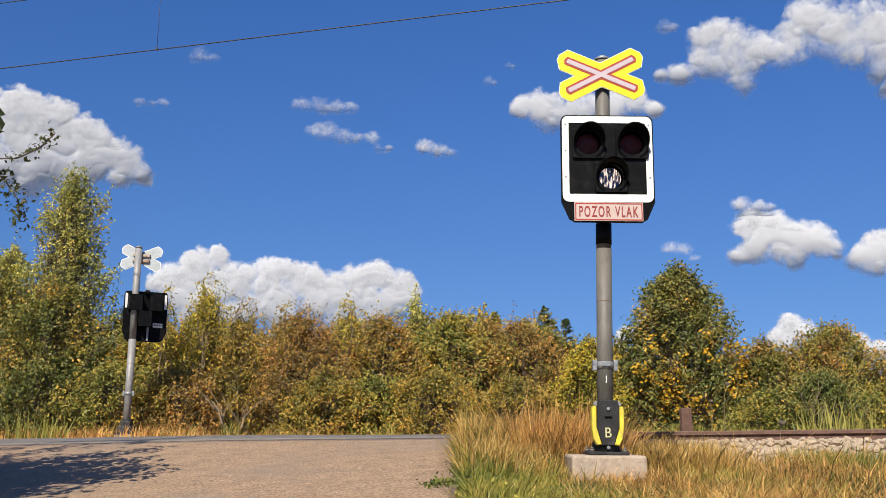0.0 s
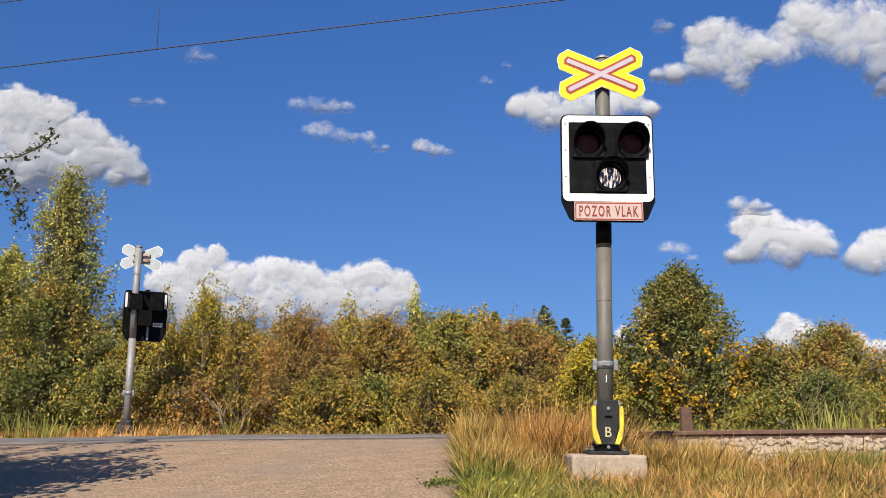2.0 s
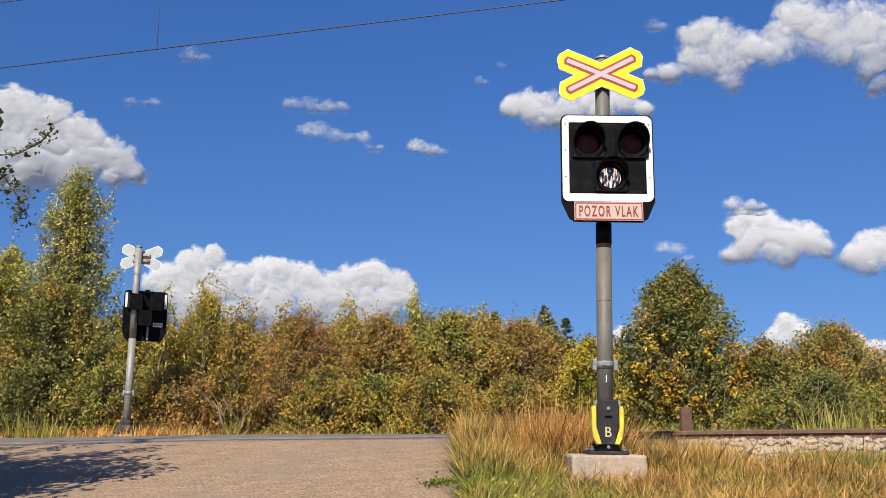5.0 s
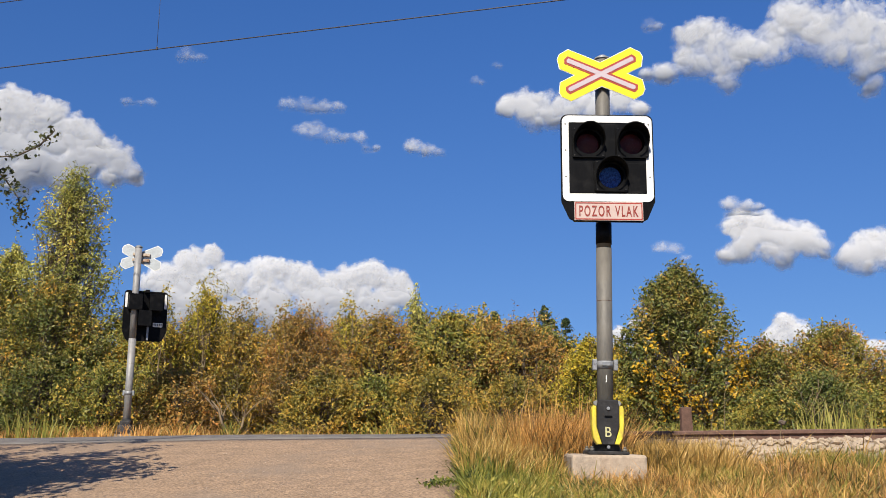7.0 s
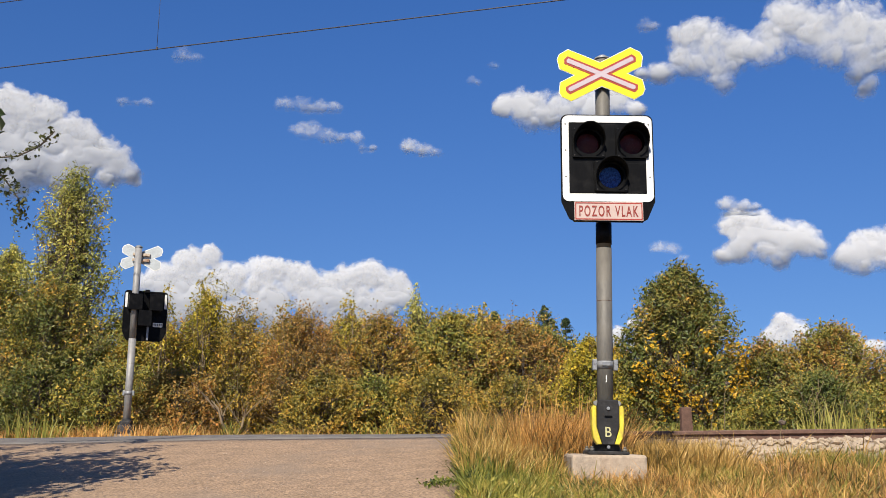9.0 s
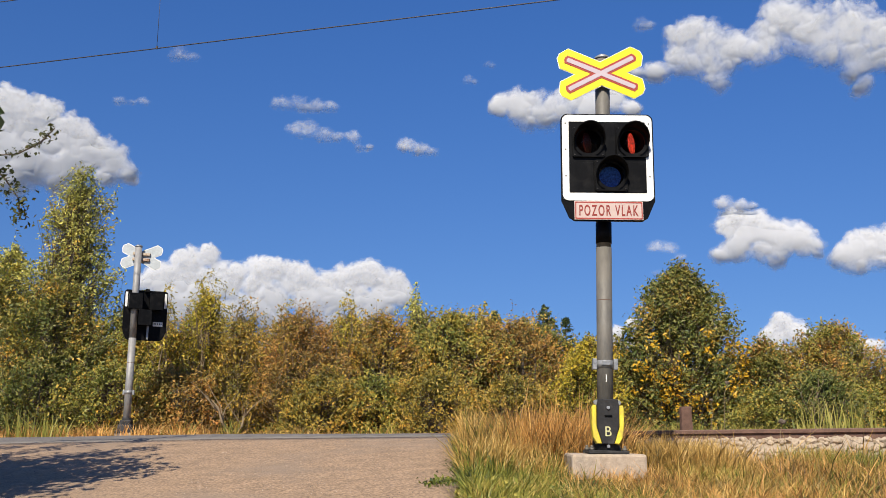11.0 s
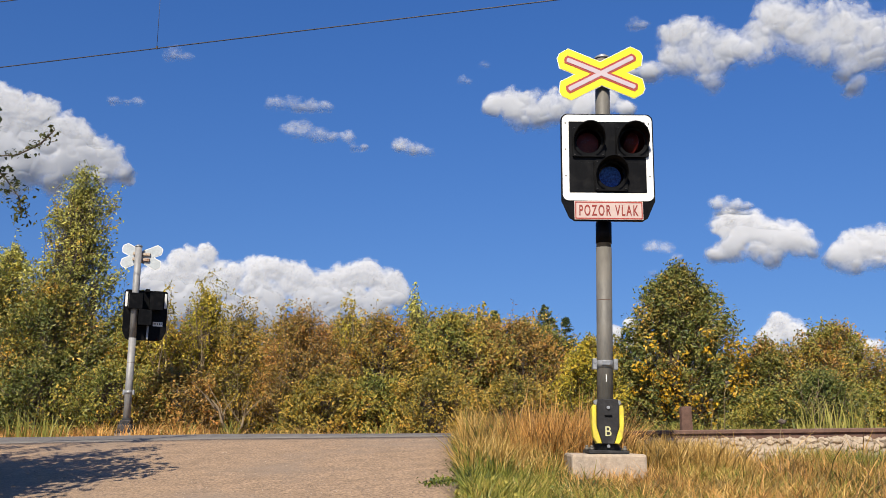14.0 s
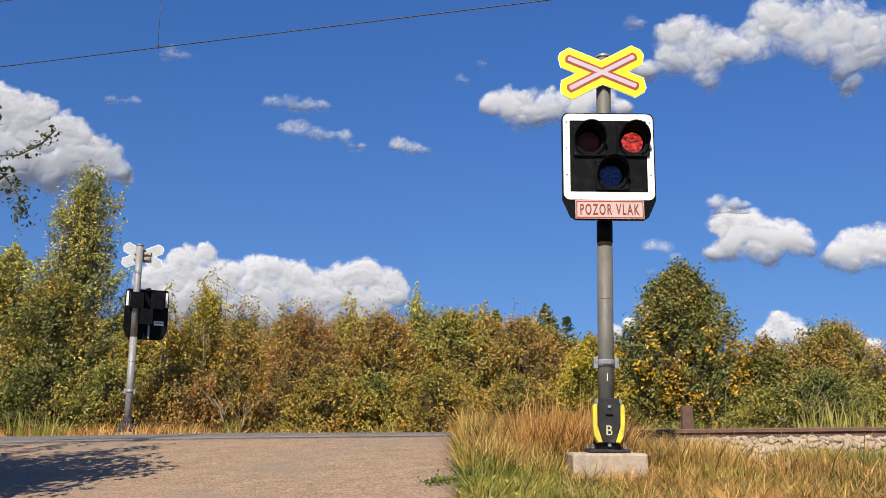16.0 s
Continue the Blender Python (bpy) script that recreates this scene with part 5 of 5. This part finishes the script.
clouds = []
place = (-21.7, 15.6, 3200)
clouds.append((cloud(*place, [(-3.23, 1.88, 1.85), (-1.65, 1.65, 1.92), (0.01, 1.04, 1.65), (1.39, 0.57, 1.39), (2.48, 0.18, 1.06), (3.35, -0.30, 0.66), (-1.79, -0.21, 1.79), (0.28, -0.51, 1.39), (2.10, -0.73, 0.86), (-3.46, -0.56, 1.72), (-2.70, -1.25, 1.32), (-0.25, -1.21, 0.93)],
                     "big white cumulus with a grey underside", 40, 0.0), *place, -1.15, -0.13))
place = (-9.22, 8.82, 4300)
clouds.append((cloud(*place, [(-5.44, 1.70, 0.99), (-4.32, 2.07, 0.73), (-6.84, 0.66, 1.12), (-5.21, 0.05, 1.49), (-2.95, 0.46, 1.26), (-1.16, 0.85, 1.19), (-0.35, 1.21, 0.86), (1.01, 0.59, 1.32), (2.36, 0.29, 1.19), (3.86, 0.85, 1.19), (5.21, 1.07, 1.19), (6.43, 0.42, 1.19), (7.31, -0.06, 0.79), (4.41, -0.49, 1.32), (1.72, -0.74, 1.19), (-1.59, -0.84, 1.32), (-7.77, 0.30, 0.79), (6.13, -0.61, 1.06), (-5.79, -1.35, 1.19), (-3.36, -1.62, 1.19), (-0.24, -1.67, 1.19), (2.93, -1.65, 1.19), (4.96, -1.53, 0.93), (-0.6, -0.4, 1.2), (3.0, -0.4, 1.2), (-5.3, 0.9, 1.3), (-3.9, 0.5, 1.3), (-6.4, -0.3, 1.3)],
                     "long white cumulus bank low over the bushes", 41, 0.0), *place, -0.80, -0.03))
place = (-7.39, 19.95, 2800)
clouds.append((cloud(*place, [(-1.45, -0.00, 0.53), (-0.46, 0.02, 0.60), (0.54, 0.00, 0.56), (1.37, -0.02, 0.43)],
                     "small flat white cloud", 42, 0.33), *place, -1.83, -0.10))
place = (-5.62, 18.12, 2800)
clouds.append((cloud(*place, [(-2.43, 0.31, 0.46), (-1.60, 0.48, 0.66), (-0.59, 0.18, 0.56), (0.15, 0.08, 0.36), (1.09, 0.01, 0.46), (1.44, -0.54, 0.33), (1.98, -0.52, 0.26)],
                     "small wispy white cloud", 43, 0.33), *place, -1.76, -0.07))
place = (-0.42, 17.57, 2900)
clouds.append((cloud(*place, [(-0.83, 0.19, 0.43), (0.02, 0.00, 0.50), (0.80, -0.19, 0.36)],
                     "small oval white cloud", 44, 0.28), *place, -1.71, -0.02))
place = (-14.89, 22.23, 2900)
clouds.append((cloud(*place, [(-0.36, 0.04, 0.50), (0.36, -0.04, 0.36)],
                     "thin faint cloud scrap", 45, 0.48), *place, -1.75, -0.18))
place = (3.04, 21.57, 2900)
clouds.append((cloud(*place, [(-0.18, 0.07, 0.30), (0.18, -0.07, 0.20)],
                     "thin faint cloud scrap", 46, 0.5), *place, -1.87, 0.01))
place = (4.26, 22.50, 2900)
clouds.append((cloud(*place, [(-0.13, 0.07, 0.26), (0.13, -0.07, 0.20)],
                     "thin faint cloud scrap", 47, 0.5), *place, -1.88, 0.03))
place = (-17.89, 19.37, 2900)
clouds.append((cloud(*place, [(-0.63, -0.01, 0.33), (0.04, 0.00, 0.23), (0.60, 0.00, 0.33)],
                     "thin faint cloud scrap", 48, 0.5), *place, -1.67, -0.19))
place = (8.86, 19.88, 2700)
clouds.append((cloud(*place, [(-3.72, 0.24, 0.79), (-2.62, 0.19, 1.19), (-1.46, -0.10, 1.19), (-0.30, -0.15, 1.12), (1.19, -0.05, 1.12), (2.83, 0.21, 0.99), (3.96, -0.34, 0.66), (-2.3, -0.65, 0.95), (-1.0, -0.65, 0.95), (1.6, -0.5, 0.9)],
                     "white cloud behind the signal", 49, 0.08), *place, -1.97, 0.08))
place = (20.23, 22.12, 2500)
clouds.append((cloud(*place, [(-3.42, 1.44, 1.12), (-2.22, 0.96, 1.39), (-3.68, 0.04, 1.12), (-2.00, -0.33, 1.52), (-5.16, -0.52, 0.79), (-6.12, -0.46, 0.53), (-0.75, 0.14, 1.19), (-1.78, -1.63, 0.73), (0.74, -0.06, 1.19), (2.00, 1.32, 1.59), (3.71, 0.78, 1.85), (5.38, 0.25, 1.98), (4.22, -0.51, 1.19), (5.6, -1.9, 0.85), (5.9, -2.7, 0.8), (7.01, -0.57, 1.98)],
                     "large broken white cloud with grey shading", 50, 0.12), *place, -2.08, 0.24))
place = (14.2, 24.2, 2500)
clouds.append((cloud(*place, [(-0.3, 0.1, 0.45), (0.2, -0.1, 0.3)],
                     "thin faint cloud scrap", 56, 0.42), *place, -2.08, 0.24))
place = (19.67, 11.76, 3300)
clouds.append((cloud(*place, [(-1.42, 0.68, 1.06), (-0.37, 0.28, 1.32), (0.97, -0.29, 1.19), (2.30, -0.54, 1.12), (3.02, -0.90, 0.73), (-1.04, -0.65, 1.06), (0.76, -1.24, 0.86), (-2.00, -1.08, 0.60)],
                     "rounded white cumulus with a grey base", 51, 0.02), *place, -1.44, 0.09))
place = (18.5, 13.65, 3300)
clouds.append((cloud(*place, [(-0.55, 0.1, 0.5), (0.3, -0.1, 0.42), (0.95, -0.2, 0.3)],
                     "small white cloud above the cumulus", 57, 0.22), *place, -1.44, 0.09))
place = (14.17, 10.86, 3300)
clouds.append((cloud(*place, [(-0.58, 0.60, 0.40), (0.22, 0.46, 0.46), (0.90, -0.06, 0.30), (-0.55, -1.00, 0.26)],
                     "small white cloud scrap", 52, 0.3), *place, -1.18, 0.05))
place = (25.13, 10.28, 3300)
clouds.append((cloud(*place, [(-0.96, -0.00, 0.79), (0.05, 0.23, 1.19), (1.18, 0.30, 1.45), (-0.29, -0.52, 0.79)],
                     "white cumulus at the edge of the sky", 53, 0.02), *place, -1.33, 0.10))
place = (11.22, 5.86, 4400)
clouds.append((cloud(*place, [(-0.37, 0.58, 0.60), (0.62, 1.06, 0.46), (-0.73, -0.41, 0.60), (-0.26, -1.08, 0.66), (0.74, -0.16, 0.66)],
                     "white cumulus behind the signal pole", 54, 0.05), *place, -0.72, 0.01))
place = (21.86, 5.36, 4400)
clouds.append((cloud(*place, [(-1.63, 1.50, 0.66), (-0.93, 0.84, 0.86), (-2.15, 0.56, 0.73), (0.21, 0.17, 0.99), (1.92, -0.20, 0.99), (3.05, -0.23, 0.79), (1.30, -0.80, 0.99), (-1.63, -0.72, 0.93), (-0.32, -1.07, 0.93)],
                     "white cumulus peak behind the bushes", 55, 0.0), *place, -0.65, 0.02))


# ---- what moves ----
def blink(ins, spans, cx, cz):
    """Turn a lamp's insert from its dark side to its lit side and back."""
    def at(a):
        return pose(cx, 0.025, cz, 0, 0, a)
    rows, a = [], 0
    lit0 = spans and spans[0][0] <= 0
    rows.append((0.0, at(180 if lit0 else 0)))
    for t0, t1 in spans:
        if t0 > 0.05:
            rows += [(t0 - 0.033, at(0)), (t0, at(60)), (t0 + 0.033, at(120)), (t0 + 0.067, at(180))]
        if t1 < 15.8:
            rows += [(t1, at(180)), (t1 + 0.033, at(240)), (t1 + 0.067, at(300)), (t1 + 0.1, at(360))]
    rows.append((16.0, rows[-1][1]))
    walk(ins, rows)


def sway(ob, amount, lean, speed, phase):
    m = ob.matrix_basis.copy()
    rows = []
    for k in range(33):
        t = k * 0.5
        a = amount * (0.6 * math.sin(speed * t + phase) + 0.4 * math.sin(2.3 * speed * t + 1.7 * phase)) + lean * t / 16
        b = 0.5 * amount * math.sin(1.4 * speed * t + 2 * phase)
        rows.append((t, m @ pose(0, 0, 0, b, a, 0)))
    walk(ob, rows)


def drift(ob, az, el, dist, d_az, d_el):
    walk(ob, [(t, look(sky_point(az + d_az * t / 16, el + d_el * t / 16, dist), (0, 0, 0))) for t in (0.0, 4.0, 8.0, 12.0, 16.0)])


def motions():
    white = [(0.0, 0.68), (1.5, 2.2), (3.03, 3.77), (4.6, 5.3), (6.15, 6.88), (7.7, 8.4), (9.2, 9.9)]
    left = [(10.0, 10.48), (10.99, 11.40), (12.06, 12.41), (13.06, 13.42), (14.05, 14.51), (15.06, 15.54)]
    right = [(10.49, 10.98), (11.56, 11.88), (12.55, 12.90), (13.56, 13.92), (14.53, 15.04), (15.56, 16.5)]
    for ins, spans, cx, cz in zip(near_inserts, (left, right, white), (-0.152, 0.200, 0.024), (2.485, 2.485, 2.205)):
        blink(ins, spans, cx, cz)
    for k, ob in enumerate(bushes):
        sway(ob, 0.45, 0.0, 2.0 + 0.13 * (k % 7), 0.9 * k)
    sway(left_tree, 1.6, 4.0, 2.6, 0.3)
    sway(shade_tree, 0.5, 0.0, 2.2, 1.0)
    sway(branch_a, 2.5, 0.0, 3.1, 0.5)
    sway(branch_b, 2.0, 0.0, 2.8, 1.9)
    for c in clouds:
        drift(*c)


motions()
